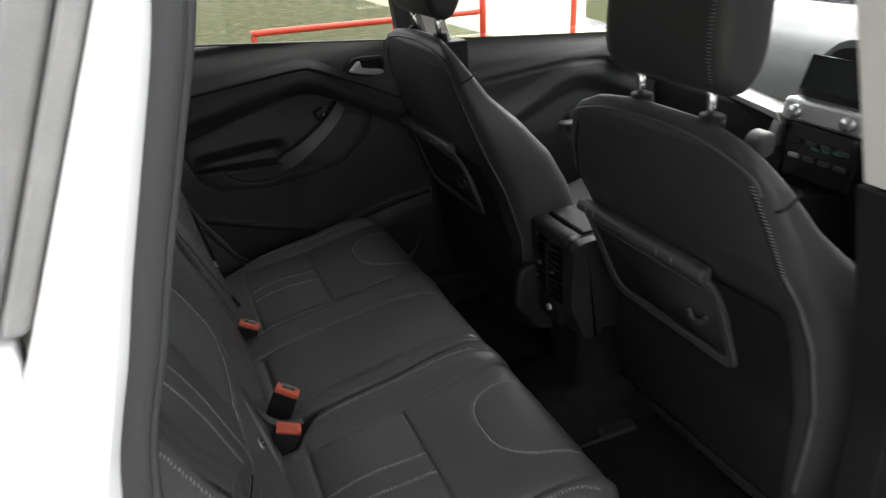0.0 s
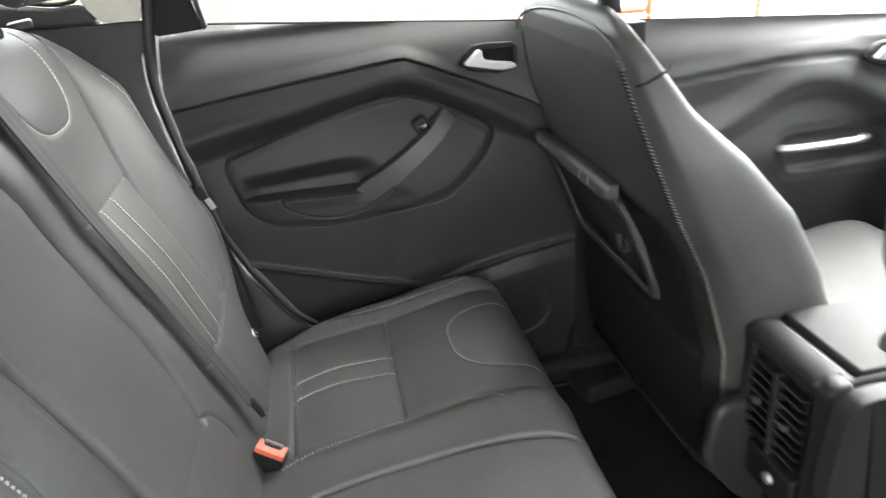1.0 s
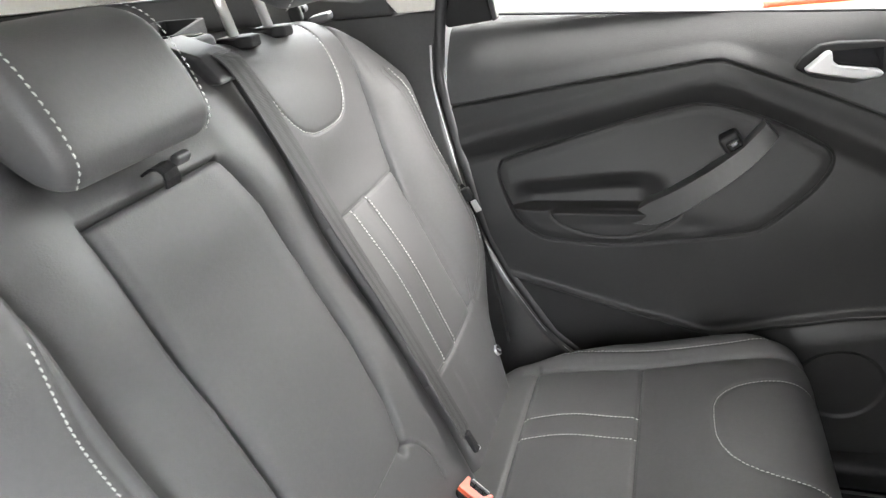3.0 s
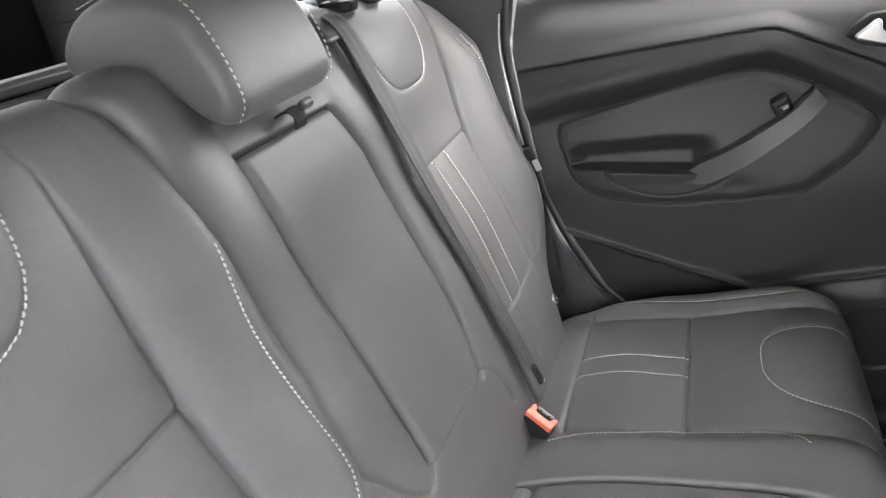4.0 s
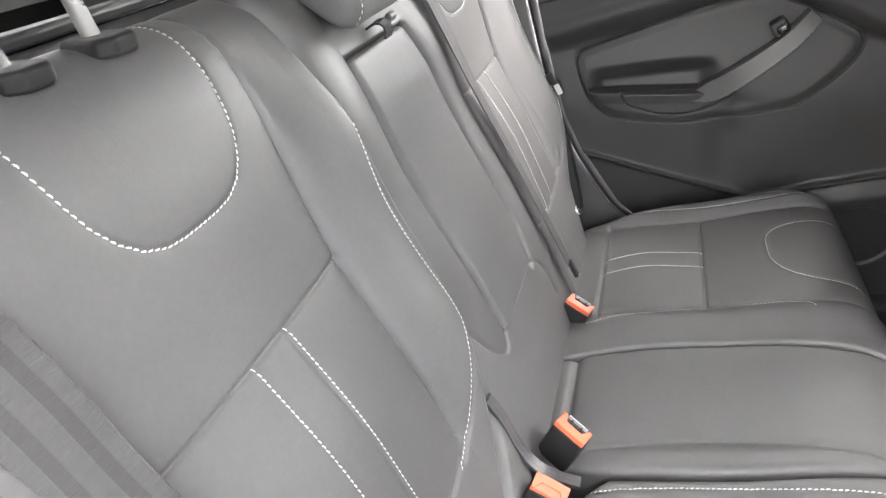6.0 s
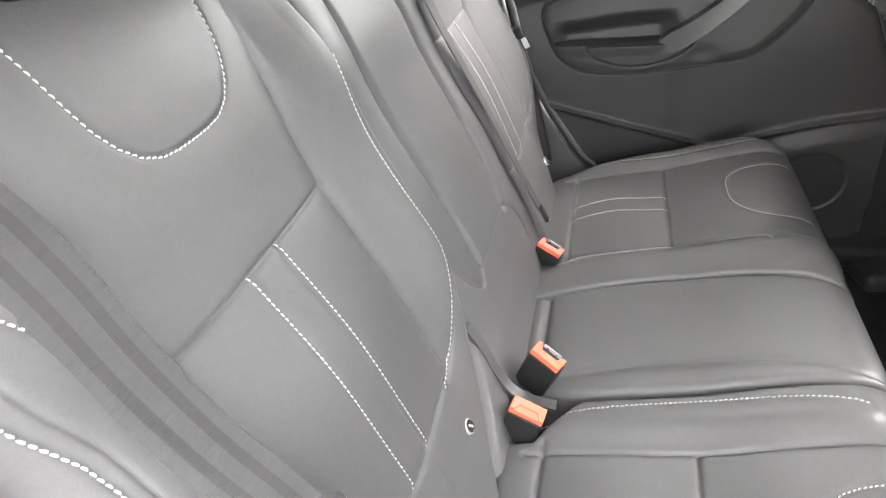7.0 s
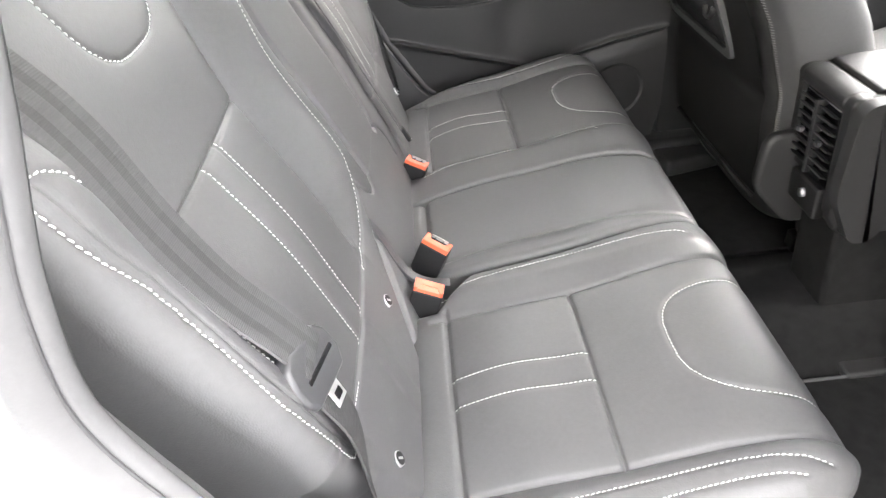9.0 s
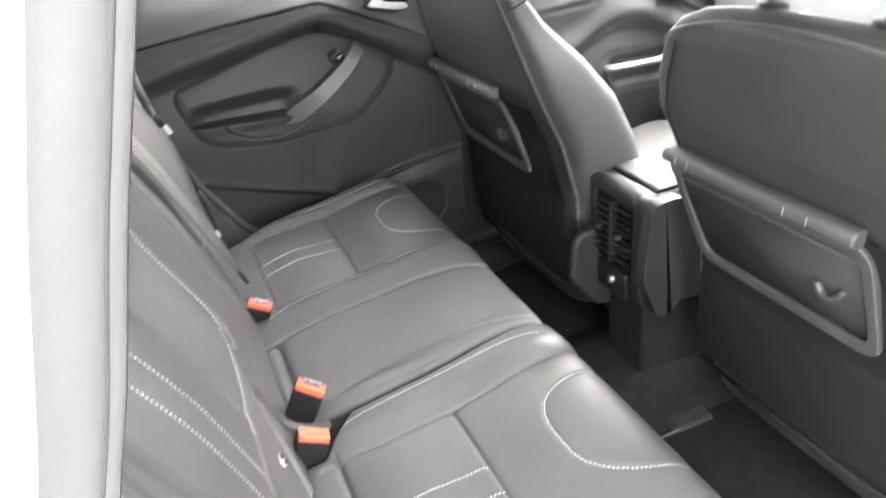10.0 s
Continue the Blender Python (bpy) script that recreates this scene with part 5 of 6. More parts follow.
# far sill and centre pillar
box("sill", (0.42, 0.66, 0.425), (1.3, 0.09, 0.06), HARD, body, "black plastic far door sill", bevel=0.02, segments=3)
far_sheet("far_centre_pillar", 0.42, 1.175, lambda z: 0.683 + 0.0 * z, lambda z: 0.82 + 0.05 * (1.2 - z), lambda z: 0.672, 0.06, HARD, body, "black lower trim of the far centre pillar")
far_sheet("far_centre_pillar_upper", 1.178, 1.58, lambda z: 0.69 - 0.3 * (z - 1.22), lambda z: 0.76 - 0.3 * (z - 1.22), lambda z: 0.675, 0.06, CREAM, body, "pale upper trim of the far centre pillar")

# ---- far front door ----
fdoor = thing("front_door", (1.25, 0.74, 0.45), "closed far front door with dark moulded trim", "car door")
zs2 = np.linspace(0.45, 1.19, 110)
X2 = np.repeat(np.linspace(0.80, 1.75, 150)[None], 110, 0)
Z2 = np.repeat(zs2[:, None], 150, 1)
SWEEP = [(0.80, 1.03), (0.95, 1.043), (1.15, 1.06), (1.25, 1.063), (1.37, 1.047), (1.58, 0.95), (1.75, 0.88)]
SWEEP2 = [(0.80, 0.86), (1.05, 0.952), (1.16, 1.0), (1.23, 1.016), (1.32, 1.0), (1.5, 0.92), (1.75, 0.82)]
ARMF = [(1.160, 0.885), (1.172, 0.902), (1.20, 0.910), (1.34, 0.915), (1.45, 0.915), (1.47, 0.86), (1.45, 0.81), (1.30, 0.803), (1.21, 0.802), (1.178, 0.816), (1.163, 0.850)]
ARMF = [tuple(q) for q in smooth_line(ARMF, 0.012, closed=True)][:-1]
SWEEP, SWEEP2 = ([tuple(q) for q in smooth_line(c, 0.02)] for c in (SWEEP, SWEEP2))
y2 = 0.72 + 0.030 * ease(Z2, 1.04, 1.18) ** 1.6 - 0.008 * ease(under(X2, Z2, SWEEP), -0.04, 0) + groove(X2, Z2, SWEEP, -0.006, 0.004)
y2 = y2 - 0.016 * ease(under(X2, Z2, SWEEP2), -0.06, 0) + 0.022 * ease(under(X2, Z2, SWEEP2), 0, 0.05) - 0.03 * ease(-Z2, -1.0, -0.84)
y2 = y2 + groove(X2, Z2, ARMF + ARMF[:1], -0.004, 0.004) + 0.020 * (1 - ease(signed(X2, Z2, ARMF), -0.030, 0.0))
Z2 = np.where(Z2 > 1.09, 1.09 + (Z2 - 1.09) * (1.171 - 0.062 * (X2 - 0.82) - 1.09) / 0.10, Z2)
raw("trim_panel", np.stack([X2, y2, Z2], -1).reshape(-1, 3), grid_faces(150, 110, flip=True), PLASTIC, fdoor, "dark soft door trim")
box("door_shell", (1.25, 0.80, 0.76), (1.0, 0.05, 0.70), PAINT, fdoor, "white painted outer door skin", bevel=0.02)
prism("window_glass", [(0.78, 1.18), (1.75, 1.15), (1.35, 1.56), (0.70, 1.56)], "y", 0.735, 0.739, GLASS, fdoor, "clear side window glass", 0)
prism("handle_bezel", [(x + 0.90, z - 0.075) for x, z in BEZEL], "y", 0.70, 0.718, HARD, fdoor, "dark bezel of the door handle", 0.003)
prism("inner_handle", [(x + 0.90, z - 0.075) for x, z in ((0.456, 1.128), (0.482, 1.152), (0.491, 1.137), (0.548, 1.124), (0.556, 1.117), (0.530, 1.110), (0.460, 1.124))], "y", 0.682, 0.696, SATIN, fdoor, "silver inner door handle", 0.004)
tube("pull_bar", smooth_line([(1.163, 0.70, 0.872), (1.19, 0.682, 0.874), (1.34, 0.680, 0.876), (1.38, 0.695, 0.878)], 0.02), 0.013, SATIN, fdoor, "silver pull bar", flat=0.7)
mirror = thing("door_mirror", (1.60, 0.95, 1.1), "white door mirror outside the far window", "mirror")
loft("housing", [(1.51, 1.12), (1.56, 1.10), (1.66, 1.11), (1.69, 1.20), (1.63, 1.27), (1.54, 1.26), (1.50, 1.20)], 0.86, 1.08, 0.03, PAINT, mirror)
prism("mirror_glass", [(0.885, 1.13), (1.06, 1.14), (1.06, 1.25), (0.90, 1.25)], "x", 1.490, 1.497, CHROME, mirror, "mirror glass", 0.002)

# ---- front seats ----
def round_poly(pts, r, n=6):
    """A polygon with its corners rounded."""
    out = []
    for k in range(len(pts)):
        a, b, c = (np.array(pts[(k + j) % len(pts)], float) for j in (-1, 0, 1))
        u, v = (a - b) / np.linalg.norm(a - b), (c - b) / np.linalg.norm(c - b)
        for f in np.linspace(0, 1, n):
            p, q = b + u * r * (1 - f), b + v * r * f
            out.append(tuple(p * (1 - f) + q * f))
    return out


def ring_bm(outer, inner, lo, hi):
    """A slab over an outline in y and z, between two places in x, with an opening where inner is given."""
    bm = bmesh.new()
    loops = [[[bm.verts.new((x, *p)) for p in o] for x in (lo, hi)] for o in (outer, inner) if o]
    n = len(outer)
    for near, far in loops:
        for k in range(n):
            bm.faces.new((near[k], near[(k + 1) % n], far[(k + 1) % n], far[k]))
    for side in (0, 1):
        if inner:
            for k in range(n):
                bm.faces.new((loops[0][side][k], loops[0][side][(k + 1) % n], loops[1][side][(k + 1) % n], loops[1][side][k]))
        else:
            bm.faces.new(loops[0][side])
    return bm


# side tray of the load cover behind the far backrest
upright = Matrix(((0, 1, 0, 0), (0, 0, 1, 0), (1, 0, 0, 0), (0, 0, 0, 1)))
tray_line = round_poly([(-0.335, 0.350), (-0.400, 0.345), (-0.560, 0.520), (-0.580, 0.620), (-0.470, 0.600)], 0.02)
tray_hole = round_poly([(-0.347, 0.356), (-0.396, 0.353), (-0.550, 0.524), (-0.567, 0.604), (-0.474, 0.588)], 0.02)
side_tray = part("side_tray", ring_bm(tray_line, tray_hole, 1.225, 1.284), HARD, boot, "black rim of the side tray", smooth=False)
side_tray.data.transform(upright)
tray_floor = part("tray_floor", ring_bm(tray_hole, None, 1.224, 1.236), BACKPL, side_tray, "black bottom of the side tray", smooth=False)
tray_floor.data.transform(upright)


def front_seat(yc, xo, dz, tray_top, tray_low, label):
    seat = thing("front_seat", (0.95 + xo, yc, FLOOR_Z), label, "car seat", "front seats")
    zz = np.array([0.50, 0.56, 0.60, 0.684, 0.79, 0.92, 1.007, 1.085, 1.146, 1.204, 1.232, 1.250, 1.256])
    zz = np.where(zz > 1.05, zz + dz, zz)
    xb = np.array([0.735, 0.712, 0.704, 0.694, 0.684, 0.640, 0.595, 0.565, 0.549, 0.536, 0.535, 0.545, 0.565]) + xo
    xf = np.array([0.96, 0.965, 0.970, 0.955, 0.915, 0.856, 0.803, 0.718, 0.634, 0.590, 0.572, 0.565, 0.572]) + xo
    hw = np.array([0.22, 0.250, 0.262, 0.272, 0.280, 0.284, 0.282, 0.274, 0.254, 0.224, 0.192, 0.148, 0.08])
    fine = np.r_[np.linspace(0.50, 1.20 + dz, 60), np.linspace(1.205 + dz, 1.256 + dz, 14)]
    XB, XF, HW = (np.interp(fine, zz, q) for q in (xb, xf, hw))
    ang = np.linspace(0, 2 * math.pi, 72, endpoint=False)
    v = []
    for z, a, b, h in zip(fine, XB, XF, HW):
        for w in ang:
            cx, cy = math.cos(w), math.sin(w)
            k = 5.0 if cx < 0 else 3.4
            q = (abs(cx) ** k + abs(cy) ** k) ** (-1 / k)
            x = (a + b) / 2 + (b - a) / 2 * cx * q
            if cx > 0:
                x -= 0.07 * (1 - min(1, abs(cy * q)) ** 2) * ease(np.float64(1.2 - z), 0, 0.2)
            v.append((x, yc + h * cy * q, z))
    n = len(ang)
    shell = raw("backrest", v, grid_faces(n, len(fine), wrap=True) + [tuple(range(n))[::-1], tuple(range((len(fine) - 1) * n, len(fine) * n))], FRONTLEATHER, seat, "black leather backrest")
    shell.data.materials.append(SHADEBLACK)
    # Rear faces get the darkened copy, so shade on the backs is painted in.
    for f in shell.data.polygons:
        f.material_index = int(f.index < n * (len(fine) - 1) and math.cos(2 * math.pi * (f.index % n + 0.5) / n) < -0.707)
    # seams along both rear corners and over the top
    for k in (-1, 1):
        p = []
        for z in np.arange(0.60, 1.205 + dz, 0.0046):
            a, b, h = (float(np.interp(z, zz, q)) for q in (xb, xf, hw))
            w = math.radians(180 - k * 45)
            cx, cy = math.cos(w), math.sin(w)
            q = (abs(cx) ** 5.0 + abs(cy) ** 5.0) ** (-1 / 5.0)
            p.append(((a + b) / 2 + (b - a) / 2 * cx * q, yc + h * cy * q, z))
        p = np.array(p)
        stitches("seam_stitching", p, np.tile((-0.72, -k * 0.69, 0.25), (len(p), 1)), np.tile((-0.69, k * 0.72, 0), (len(p), 1)), seat, 0.0075, 0.0014, 0.0006, CORD, "grey zigzag stitching")
        tube("seam_cord", [tuple(q + np.array((-0.001, -k * 0.006, 0))) for q in p[::3]], 0.0018, BACKPL, seat, "", sides=6, up=(1, 0, 0))
    arc = [(yc + s * float(np.interp(z, zz, hw)) * 0.93, z) for s, z in ((-1, 1.195 + dz), (-1, 1.215 + dz))] + [(yc - 0.12, 1.236 + dz), (yc, 1.243 + dz), (yc + 0.12, 1.236 + dz)] + [(yc + float(np.interp(z, zz, hw)) * 0.93, z) for z in (1.215 + dz, 1.195 + dz)]
    tube("top_seam", [(float(np.interp(z, zz, xb)) - 0.0005, y, z) for y, z in smooth_line(arc, 0.012)], 0.0022, LEATHER, seat, "", sides=6, up=(1, 0, 0))
    flank = []
    for x in np.linspace(0.06, 0.94, 20):
        z = 1.178 + dz + 0.020 * x
        a, b, h = (float(np.interp(z, zz, q)) for q in (xb, xf, hw))
        flank.append((a + (b - a) * x, yc - h * (1 - 0.05 * abs(2 * x - 1) ** 4) - 0.0002, z))
    tube("flank_seam", flank, 0.0018, BACKPL, seat, "", sides=6)
    # rounded shield at the inboard hip
    side = -1 if yc > 0 else 1
    hip = round_poly([(0.652, 0.640), (0.662, 0.742), (0.780, 0.752), (0.800, 0.555), (0.725, 0.550)] if yc > 0 else [(0.690, 0.720), (0.694, 0.872), (0.770, 0.878), (0.785, 0.640), (0.738, 0.620)], 0.028)
    edge = yc + side * 0.287
    prism("hip_shield", hip, "y", edge - 0.012, edge + 0.012, CONSPL, seat, "dark grey plastic hip shield", 0.010, 3)
    # cushion, base, rails
    # Cushion is darkened by colour too, toning down the windscreen light.
    loft("seat_cushion", [(0.86 + xo, 0.62), (0.90 + xo, 0.67), (1.10 + xo, 0.69), (1.30 + xo, 0.72), (1.36 + xo, 0.68), (1.33 + xo, 0.60), (1.10 + xo, 0.56), (0.88 + xo, 0.56)], yc - 0.25, yc + 0.25, 0.04, SHADEBLACK, seat, "black seat cushion")
    box("seat_base", (1.08 + xo, yc, 0.51), (0.46, 0.40, 0.12), HARD, seat, "black plastic seat base", bevel=0.02)
    for k in (-1, 1):
        box("seat_rail", (1.08 + xo, yc + k * 0.17, 0.405), (0.50, 0.035, 0.045), HARD, seat, "dark metal seat rail", bevel=0.006)
    sx = 0.86 + xo
    for k in (-1, 1):
        prism("side_shield", [(0.78 + xo, 0.50), (0.77 + xo, 0.58), (0.83 + xo, 0.63), (1.2 + xo, 0.60), (1.24 + xo, 0.50), (1.0 + xo, 0.46)], "y", yc + k * 0.262 - 0.012, yc + k * 0.262 + 0.012, PLASTIC, seat, "dark plastic side shield", 0.008)
    # headrest
    for k in (-1, 1):
        y = yc + k * 0.075
        tube("headrest_post", [(0.578 + xo, y, 1.235 + dz), (0.568 + xo, y, 1.32 + dz)], 0.0065, CHROME, seat, "chrome headrest post", sides=12, up=(1, 0, 0))
        tube("post_base", [(0.579 + xo, y, 1.244 + dz), (0.577 + xo, y, 1.262 + dz)], 0.020, HARD, seat, "black plastic post guide", sides=16, flat=0.75, up=(1, 0, 0))
    hp = [(x + xo, z + dz) for x, z in ((0.538, 1.315), (0.526, 1.36), (0.528, 1.44), (0.548, 1.50), (0.582, 1.505), (0.608, 1.47), (0.618, 1.40), (0.612, 1.335), (0.590, 1.298), (0.562, 1.296))]
    loft("headrest", hp, yc - 0.128, yc + 0.128, 0.028, SHADEBLACK, seat, "black headrest")
    for k in (-1, 1):
        y = yc + k * 0.105
        p = smooth_line([(0.537 + xo, y, 1.317 + dz), (0.5255 + xo, y, 1.36 + dz), (0.5275 + xo, y, 1.44 + dz), (0.546 + xo, y, 1.498 + dz)], 0.0046)
        stitches("headrest_stitching", p, np.tile((-0.1, 1.0, 0.2), (len(p), 1)), np.tile((-1.0, 0, 0), (len(p), 1)), seat, 0.006, 0.0013, 0.0, CORD, "grey zigzag stitching")
    # folding tray
    xt = lambda z: float(np.interp(z, zz, xb)) - 0.004
    (ta, tb, tz1), (la, lb, lz) = tray_top, tray_low
    mid_z = (tz1 + lz) / 2
    bend = lambda ob, off: [setattr(v, "co", Vector((v.co.x + xt(v.co.z) + off, v.co.y, v.co.z))) for v in ob.data.vertices]
    shrink = lambda d, e, f: [(ta + d, tz1 - e), (tb - d, tz1 - e), (lb - d, lz + f), (la + d, lz + f)]
    tray = part("tray", ring_bm(round_poly(shrink(0.010, 0.014, 0.012), 0.018), None, -0.004, 0.004), HARD, seat, "black folding tray")
    bend(tray, -0.004)
    rim = part("tray_rim", ring_bm(round_poly(shrink(0.0, 0.010, 0.0), 0.034), round_poly(shrink(0.017, 0.034, 0.021), 0.022), -0.012, 0.004), TRAYBAR, tray, "dark grey frame of the tray")
    bend(rim, -0.004)
    soften(rim, 0.0035, 3)
    prism("tray_top_bar", [(xt(tz1) - 0.001, tz1 + 0.010), (xt(tz1) - 0.018, tz1 + 0.009), (xt(tz1) - 0.025, tz1 + 0.003), (xt(tz1) - 0.025, tz1 - 0.010), (xt(tz1) - 0.012, tz1 - 0.016), (xt(tz1) - 0.001, tz1 - 0.016)], "y", ta + 0.010, tb - 0.010, TRAYBAR, tray, "dark grey top bar of the tray", 0.004, 3)
    box("tray_lip", (xt(tz1 - 0.042) - 0.010, (ta + tb) / 2, tz1 - 0.042), (0.010, tb - ta - 0.045, 0.006), TRAYBAR, tray, "thin grey edge of the tray", bevel=0.002)
    ly = ta + 0.062
    hook = [(xt(mid_z) - 0.012, ly + 0.020 * math.cos(a), mid_z - 0.002 + 0.024 * math.sin(a)) for a in np.linspace(math.pi * 1.02, math.pi * 1.9, 14)]
    tube("tray_latch", hook, 0.0055, TRAYPL, tray, "curved grey latch", sides=8, up=(1, 0, 0))
    for f in (0.21, 0.31, 0.81, 0.88):
        box("bar_tick", (xt(tz1) - 0.0254, ta + (tb - ta) * f, tz1 - 0.003), (0.0012, 0.0014, 0.013), SATIN, tray, "", bevel=0.0005, segments=1)
    py = np.linspace(-0.222, 0.222, 24)
    pz = np.linspace(0.575, tz1 - 0.008, 50)
    pv = [(xt(z) - 0.0015 - 0.006 * (1 - (y / 0.23) ** 8) + 0.004 * math.exp(-((z - lz + 0.03) / 0.012) ** 2), yc + y, z) for z in pz for y in py]
    raw("back_panel", pv, grid_faces(24, 50, flip=True), BACKPL, seat, "black rear panel of the seat")
    tube("lower_hem", [(xt(0.565) - 0.004, yc - 0.21, 0.562), (xt(0.565) - 0.010, yc, 0.560), (xt(0.565) - 0.004, yc + 0.21, 0.562)], 0.005, BACKPL, seat, "black lower edge of the backrest", up=(1, 0, 0))
    return seat


front_seat(0.375, 0.0, 0.0, (0.262, 0.605, 1.000), (0.250, 0.590, 0.808), "black leather front passenger seat with grey stitched seams")
front_seat(-0.372, 0.088, -0.028, (-0.480, -0.126, 0.990), (-0.492, -0.162, 0.790), "black leather driver seat with folding tray behind")

# ---- console, floor mats, dash ----
console = thing("centre_console", (0.95, 0, FLOOR_Z), "dark grey centre console with rear air vents", "console")
prism("foot", [(0.765, 0.40), (0.750, 0.64), (1.6, 0.64), (1.6, 0.40)], "y", -0.070, 0.070, CARPET, console, "black carpeted foot of the console", 0.012)
prism("body", [(0.750, 0.61), (0.735, 0.63), (0.715, 0.83), (0.712, 0.885), (0.725, 0.912), (0.80, 0.918), (1.25, 0.885), (1.6, 0.80), (1.6, 0.58)], "y", -0.085, 0.085, PLASTIC, console, "", 0.012, 3)
prism("lid", [(0.742, 0.914), (0.80, 0.922), (1.08, 0.905), (1.08, 0.93), (0.80, 0.938), (0.750, 0.930)], "y", -0.078, 0.078, HARD, console, "black armrest lid", 0.008, 3)
prism("shoulder", [(0.714, 0.66), (0.705, 0.83), (0.700, 0.890), (0.712, 0.915), (0.735, 0.915), (0.735, 0.62)], "y", -0.094, -0.058, CONSPL, console, "dark grey side of the vent panel", 0.010, 3)
prism("shoulder", [(0.714, 0.66), (0.705, 0.83), (0.700, 0.890), (0.712, 0.915), (0.735, 0.915), (0.735, 0.62)], "y", 0.066, 0.094, CONSPL, console, "dark grey side of the vent panel", 0.010, 3)
prism("brow", [(0.712, 0.838), (0.702, 0.850), (0.698, 0.895), (0.712, 0.918), (0.740, 0.918)], "y", -0.070, 0.075, CONSPL, console, "dark grey top of the vent panel", 0.010, 3)
prism("vent_well", [(0.716, 0.69), (0.708, 0.835), (0.735, 0.835), (0.735, 0.69)], "y", -0.058, 0.066, GLOSSBLK, console, "black vent opening", 0.003)
for row in range(8):
    z = 0.712 + row * 0.0155
    for y in (-0.028, 0.036):
        box("vent_slat", (0.711 - (z - 0.7) * 0.05, y, z), (0.014, 0.050, 0.0035), HARD, console, "", turn=(0, 25, 0), bevel=0.001, segments=1)
box("vent_divider", (0.708, 0.004, 0.765), (0.016, 0.010, 0.135), HARD, console, "", turn=(0, -3, 0), bevel=0.003)
for y in (-0.028, 0.036):
    box("vent_tab", (0.700, y, 0.766), (0.010, 0.012, 0.010), GREYPL, console, "", bevel=0.003)
box("socket_panel", (0.722, 0.004, 0.655), (0.02, 0.105, 0.06), HARD, console, "black socket panel", turn=(0, -3, 0), bevel=0.006)
tube("socket_knob", [(0.705, -0.004, 0.660), (0.714, -0.004, 0.660)], 0.0085, SATIN, console, "small bright round knob", sides=16)
for ob in console.children:
    for v in ob.data.vertices:
        v.co.z = min(v.co.z, 0.83 + (v.co.z - 0.83) * 0.42)
    ob.data.transform(Matrix.Translation((0, 0.022, 0)) @ Matrix.Diagonal((1, 0.88, 1, 1)))
tunnel = prism("floor_tunnel", [(-0.17, FLOOR_Z - 0.01), (-0.12, FLOOR_Z + 0.045), (-0.06, FLOOR_Z + 0.06), (0.08, FLOOR_Z + 0.06), (0.14, FLOOR_Z + 0.045), (0.19, FLOOR_Z - 0.01)], "x", 0.45, 1.0, CARPET, None, "", 0.02, 3)
tagged(tunnel, "black carpeted hump along the car floor", "floor tunnel", kind="structure")


def floor_mat(y0, y1, sign):
    m = thing("floor_mat", (0.7, (y0 + y1) / 2, FLOOR_Z), "black carpet floor mat with stitched grey edge", "floor mat", "rear floor mats")
    a, b = (y0, y1) if sign > 0 else (y1, y0)
    o = [(0.50, a), (0.50, b), (0.76, b), (0.78, b + sign * 0.004), (0.79, b + sign * 0.035), (0.80, b + sign * 0.045), (0.98, b + sign * 0.045), (0.98, a)]
    prism("carpet", o, "z", FLOOR_Z + 0.001, FLOOR_Z + 0.012, CARPET, m, "", 0.003)
    edge = [(x, y, FLOOR_Z + 0.012) for x, y in smooth_line(o[1:7], 0.012)]
    tube("edging", edge, 0.0035, PIPING, m, "grey stitched edge", sides=6)


floor_mat(0.62, 0.20, -1)
floor_mat(-0.64, -0.17, 1)
foot = thing("rail_cover", (0.84, -0.13, FLOOR_Z), "dark plastic seat rail cover on the floor", "cover")
prism("cover", [(0.750, -0.112), (0.752, -0.176), (0.842, -0.176), (0.842, -0.108)], "z", FLOOR_Z + 0.001, FLOOR_Z + 0.020, TRAYPL, foot, "", 0.008, 3)
foot2 = thing("rail_cover", (0.70, 0.64, FLOOR_Z), "dark plastic foot of the far door pillar", "cover")
box("cover", (0.74, 0.60, FLOOR_Z + 0.03), (0.16, 0.10, 0.05), PLASTIC, foot2, "", turn=(0, 0, 12), bevel=0.015, segments=3)

dash = thing("dashboard", (1.7, 0, 0.5), "dark grey soft dashboard with screen and centre stack", "dashboard")
loft("top_pad", [(1.525, 1.000), (1.520, 1.035), (1.555, 1.105), (1.63, 1.175), (1.78, 1.215), (2.15, 1.16), (2.15, 0.95), (1.65, 0.92), (1.56, 0.97)], -0.70, 0.70, 0.05, DASH, dash, "grey soft dashboard top")
loft("lower_dash", [(1.56, 0.99), (1.52, 0.94), (1.58, 0.70), (1.70, 0.55), (2.0, 0.55), (2.0, 0.95), (1.7, 1.0)], -0.70, 0.70, 0.04, PLASTIC, dash)
prism("accent_strip", [(0.36, 1.036), (0.352, 1.020), (0.112, 0.985), (0.085, 0.978), (0.105, 1.004)], "x", 1.440, 1.54, SATIN, dash, "silver blade along the dashboard", 0.005, 3)
prism("accent_corner", [(0.110, 0.985), (0.084, 0.978), (0.104, 0.905), (0.128, 0.912)], "x", 1.440, 1.54, SATIN, dash, "silver corner of the centre stack", 0.005, 3)
prism("accent_panel", [(0.345, 1.018), (0.150, 0.945), (0.116, 0.950), (0.116, 0.985)], "x", 1.462, 1.54, HARD, dash, "dark panel below the silver blade", 0.004)
prism("glovebox", [(0.62, 0.72), (0.62, 0.94), (0.14, 0.92), (0.14, 0.72)], "x", 1.535, 1.60, PLASTIC, dash, "dark glovebox lid", 0.012, 3)
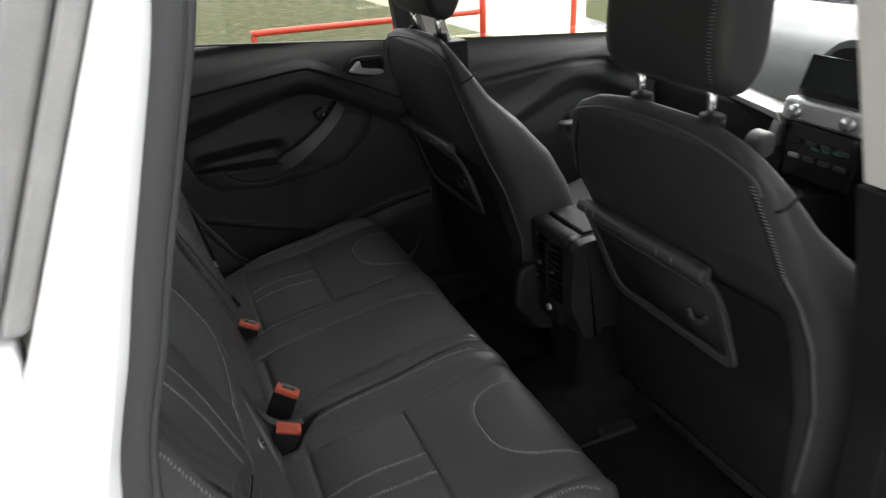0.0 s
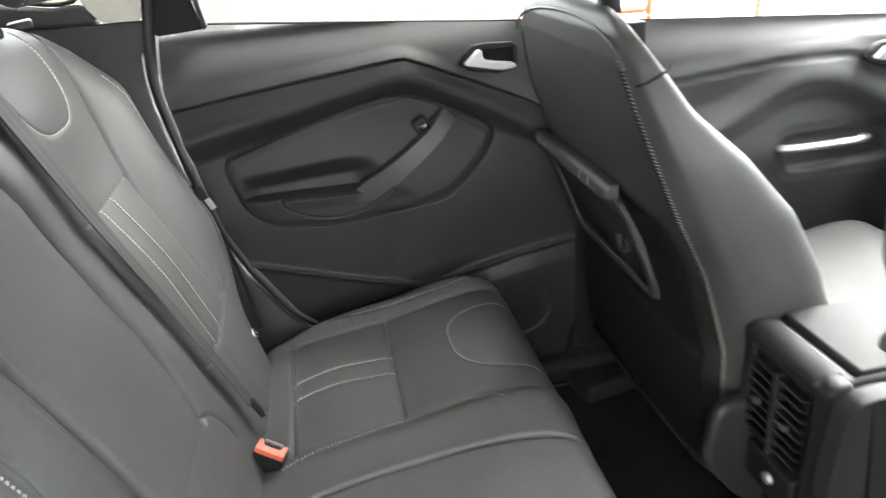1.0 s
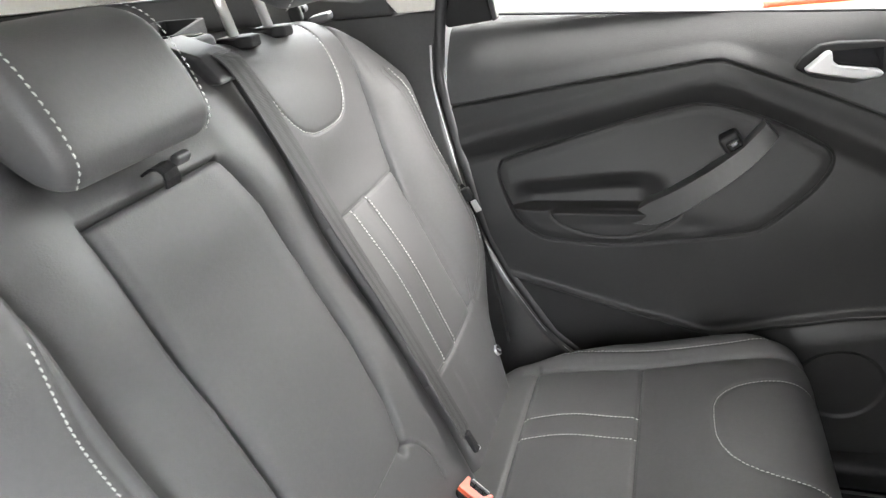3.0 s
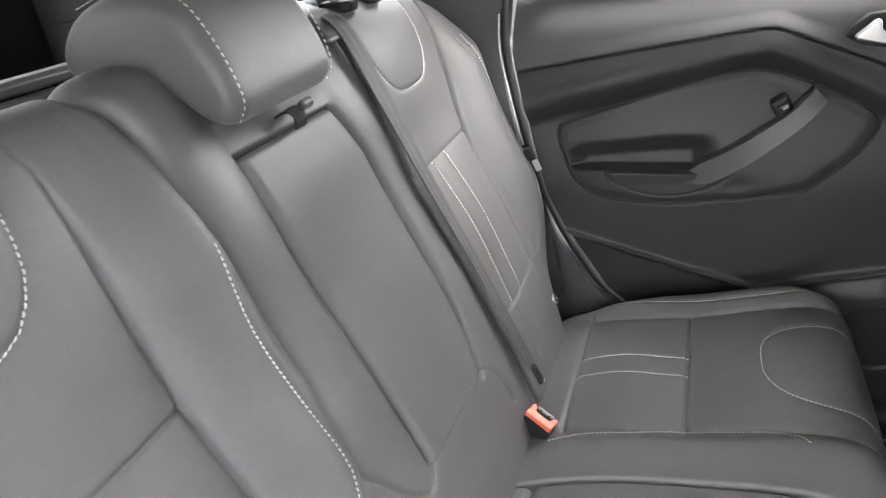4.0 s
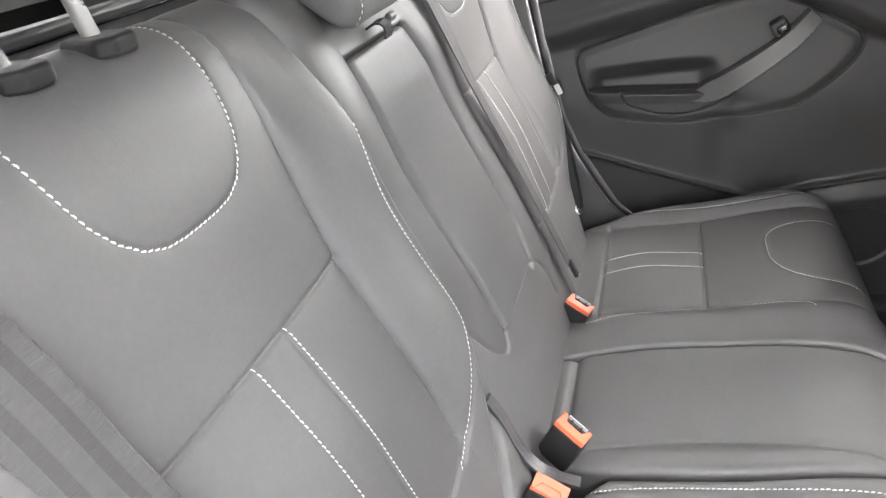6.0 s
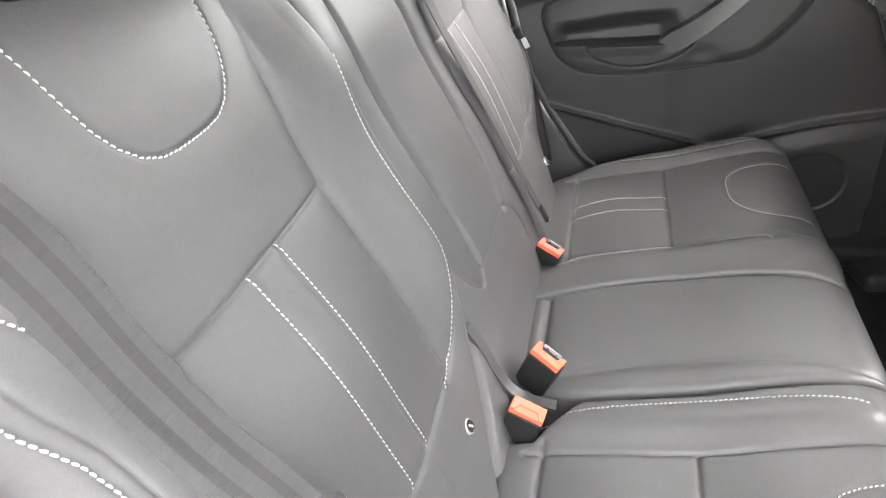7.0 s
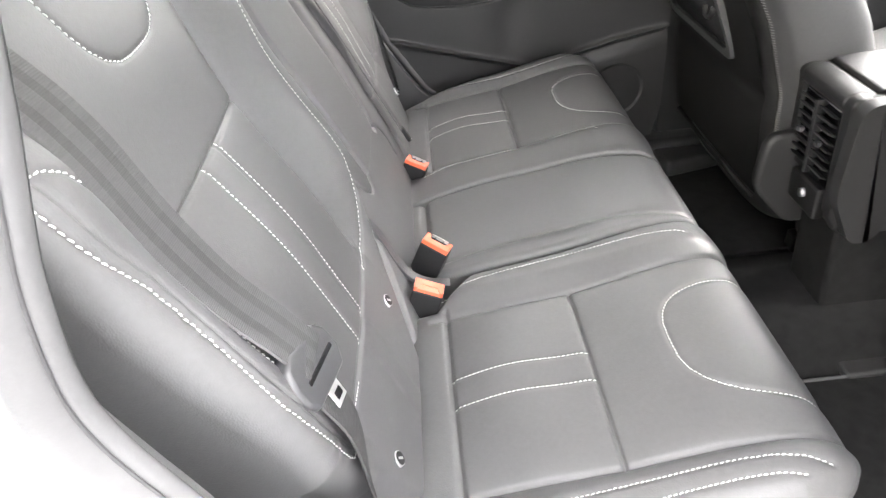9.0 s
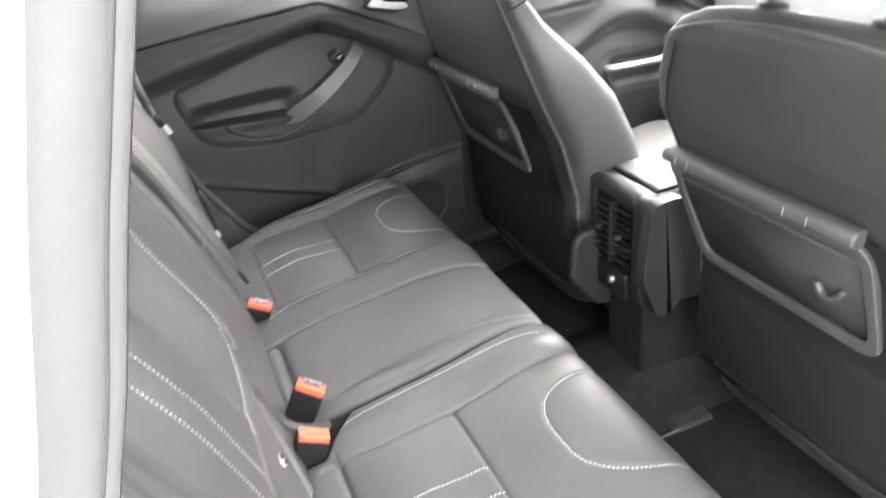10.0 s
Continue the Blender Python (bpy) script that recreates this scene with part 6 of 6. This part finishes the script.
hood_line = round_poly([(-0.19, 1.03), (-0.16, 1.20), (0.005, 1.198), (0.085, 1.110), (0.110, 1.03)], 0.045)
prism("screen_hood", hood_line, "x", 1.500, 1.62, DASH, dash, "grey hood round the screen", 0.014, 3)
prism("hood_recess", round_poly([(-0.175, 1.045), (-0.15, 1.182), (-0.002, 1.180), (0.068, 1.105), (0.088, 1.045)], 0.035), "x", 1.488, 1.52, HARD, dash, "dark recess of the screen", 0.006)
prism("screen", [(-0.10, 1.065), (-0.09, 1.155), (0.06, 1.155), (0.08, 1.065)], "x", 1.476, 1.483, SCREEN, dash, "dark display screen", 0.003)
prism("stack_bezel", [(-0.15, 0.985), (-0.14, 1.045), (0.10, 1.045), (0.11, 0.985)], "x", 1.455, 1.55, SATIN, dash, "silver centre stack trim", 0.012, 3)
prism("stack_panel", [(-0.12, 0.84), (-0.13, 0.985), (0.09, 0.985), (0.08, 0.84)], "x", 1.465, 1.56, GLOSSBLK, dash, "gloss black control panel", 0.008, 3)
for k in range(3):
    box("display_bar", (1.4605, -0.015 - k * 0.032, 0.930 + k * 0.003), (0.006, 0.022, 0.007), TEAL, dash, "dim teal display bar", bevel=0.001, segments=1)
for k in range(4):
    box("stack_button", (1.462, -0.09 + k * 0.045, 0.94), (0.010, 0.032, 0.012), GREYPL, dash, "", bevel=0.003)
    box("stack_button", (1.462, -0.09 + k * 0.045, 0.90), (0.010, 0.032, 0.012), SATIN if k == 3 else GREYPL, dash, "", bevel=0.003)
for k in (-1, 1):
    tube("stack_knob", [(1.440, -0.02 + k * 0.075, 1.015), (1.46, -0.02 + k * 0.075, 1.015)], 0.018, SATIN, dash, "silver control knob", sides=18)
shift = thing("gear_lever", (1.28, 0.0, 0.9), "black gear lever with silver collar", "gear lever")
tube("lever", [(1.30, 0.0, 0.87), (1.28, 0.0, 0.95)], 0.012, SATIN, shift, "silver lever", up=(1, 0, 0))
loft("knob", [(1.255, 0.945), (1.25, 0.985), (1.275, 1.005), (1.305, 0.995), (1.31, 0.955), (1.285, 0.938)], -0.025, 0.025, 0.012, LEATHER, shift, "black leather knob")
prism("windscreen", [(2.20, 1.14), (2.205, 1.14), (1.40, 1.64), (1.395, 1.64)], "y", -0.68, 0.68, GLASS, body, "clear windscreen", 0)
hood = loft("bonnet", [(2.10, 1.135), (2.40, 1.125), (2.75, 1.07), (2.98, 0.98), (3.02, 0.90), (2.90, 0.86), (2.10, 0.95)], -0.74, 0.74, 0.06, PAINT, body, "white painted bonnet", 0.03)
prism("front_bumper", [(2.80, 0.30), (2.80, 0.60), (2.97, 0.88), (3.06, 0.84), (3.12, 0.70), (3.12, 0.45), (3.02, 0.30)], "y", -0.78, 0.78, PAINT, body, "white painted front bumper", 0.04, 3)
for k in (-1, 1):
    prism("front_wing", [(1.76, 0.36), (1.76, 1.16), (2.10, 1.13), (2.75, 1.05), (2.95, 0.96), (3.0, 0.62), (2.66, 0.62), (2.56, 0.72), (2.35, 0.76), (2.14, 0.72), (2.02, 0.58), (1.99, 0.36)], "y", k * 0.775 - 0.025, k * 0.775 + 0.025, PAINT, body, "white painted front wing", 0.015, 3)
    tube("windscreen_pillar", [(2.16, k * 0.70, 1.14), (1.42, k * 0.66, 1.62)], 0.030, PAINT, body, "white painted windscreen pillar")
# Unseen skin, added full height without rear glass to keep light off the boot.
box("tailgate_skin", (-1.32, 0, 0.98), (0.10, 1.48, 1.30), PAINT, body, "white painted tailgate", bevel=0.04, segments=3)
box("front_door_skin", (1.28, -0.79, 0.76), (0.96, 0.05, 0.72), PAINT, body, "white painted near front door", bevel=0.02)
box("front_door_trim", (1.28, -0.735, 0.76), (0.94, 0.05, 0.70), PLASTIC, body, "dark near front door trim", bevel=0.02)
prism("near_front_glass", [(0.80, 1.13), (1.78, 1.13), (1.38, 1.56), (0.70, 1.56)], "y", -0.742, -0.738, REARGLASS, body, "clear near front window glass", 0)


def wheel(x, side):
    w = thing("car_wheel", (x, side * 0.76, 0), "black tyre on a silver alloy rim", "wheel", "car wheels")
    def ring(name, r0, r1, half, mat, label):
        prof = [(r0, -half), (r1 - 0.02, -half), (r1, -half + 0.02), (r1, half - 0.02), (r1 - 0.02, half), (r0, half)]
        n = 40
        v = [(x + r * math.cos(2 * math.pi * i / n), side * 0.76 + d, 0.34 + r * math.sin(2 * math.pi * i / n)) for i in range(n) for r, d in prof]
        f = [(i * 6 + a, i * 6 + (a + 1) % 6, ((i + 1) % n) * 6 + (a + 1) % 6, ((i + 1) % n) * 6 + a) for i in range(n) for a in range(6)]
        return raw(name, v, f, mat, w, label)
    ring("tyre", 0.23, 0.34, 0.055, DARKSEAL, "black rubber tyre")
    ring("rim", 0.18, 0.228, 0.045, SATIN, "silver alloy rim")
    for i in range(5):
        a = 72 * i
        box("spoke", (x + 0.10 * math.cos(radians(a)), side * 0.785, 0.34 + 0.10 * math.sin(radians(a))), (0.19, 0.025, 0.045), SATIN, w, "", turn=(0, -a, 0), bevel=0.008)


for wx in (-0.38, 2.35):
    for side in (-1, 1):
        wheel(wx, side)
for ob in list(scene.objects):
    if ob.type == "MESH" and ob.active_material and ob.active_material.name.startswith("clear_window"):
        ob.visible_shadow = False
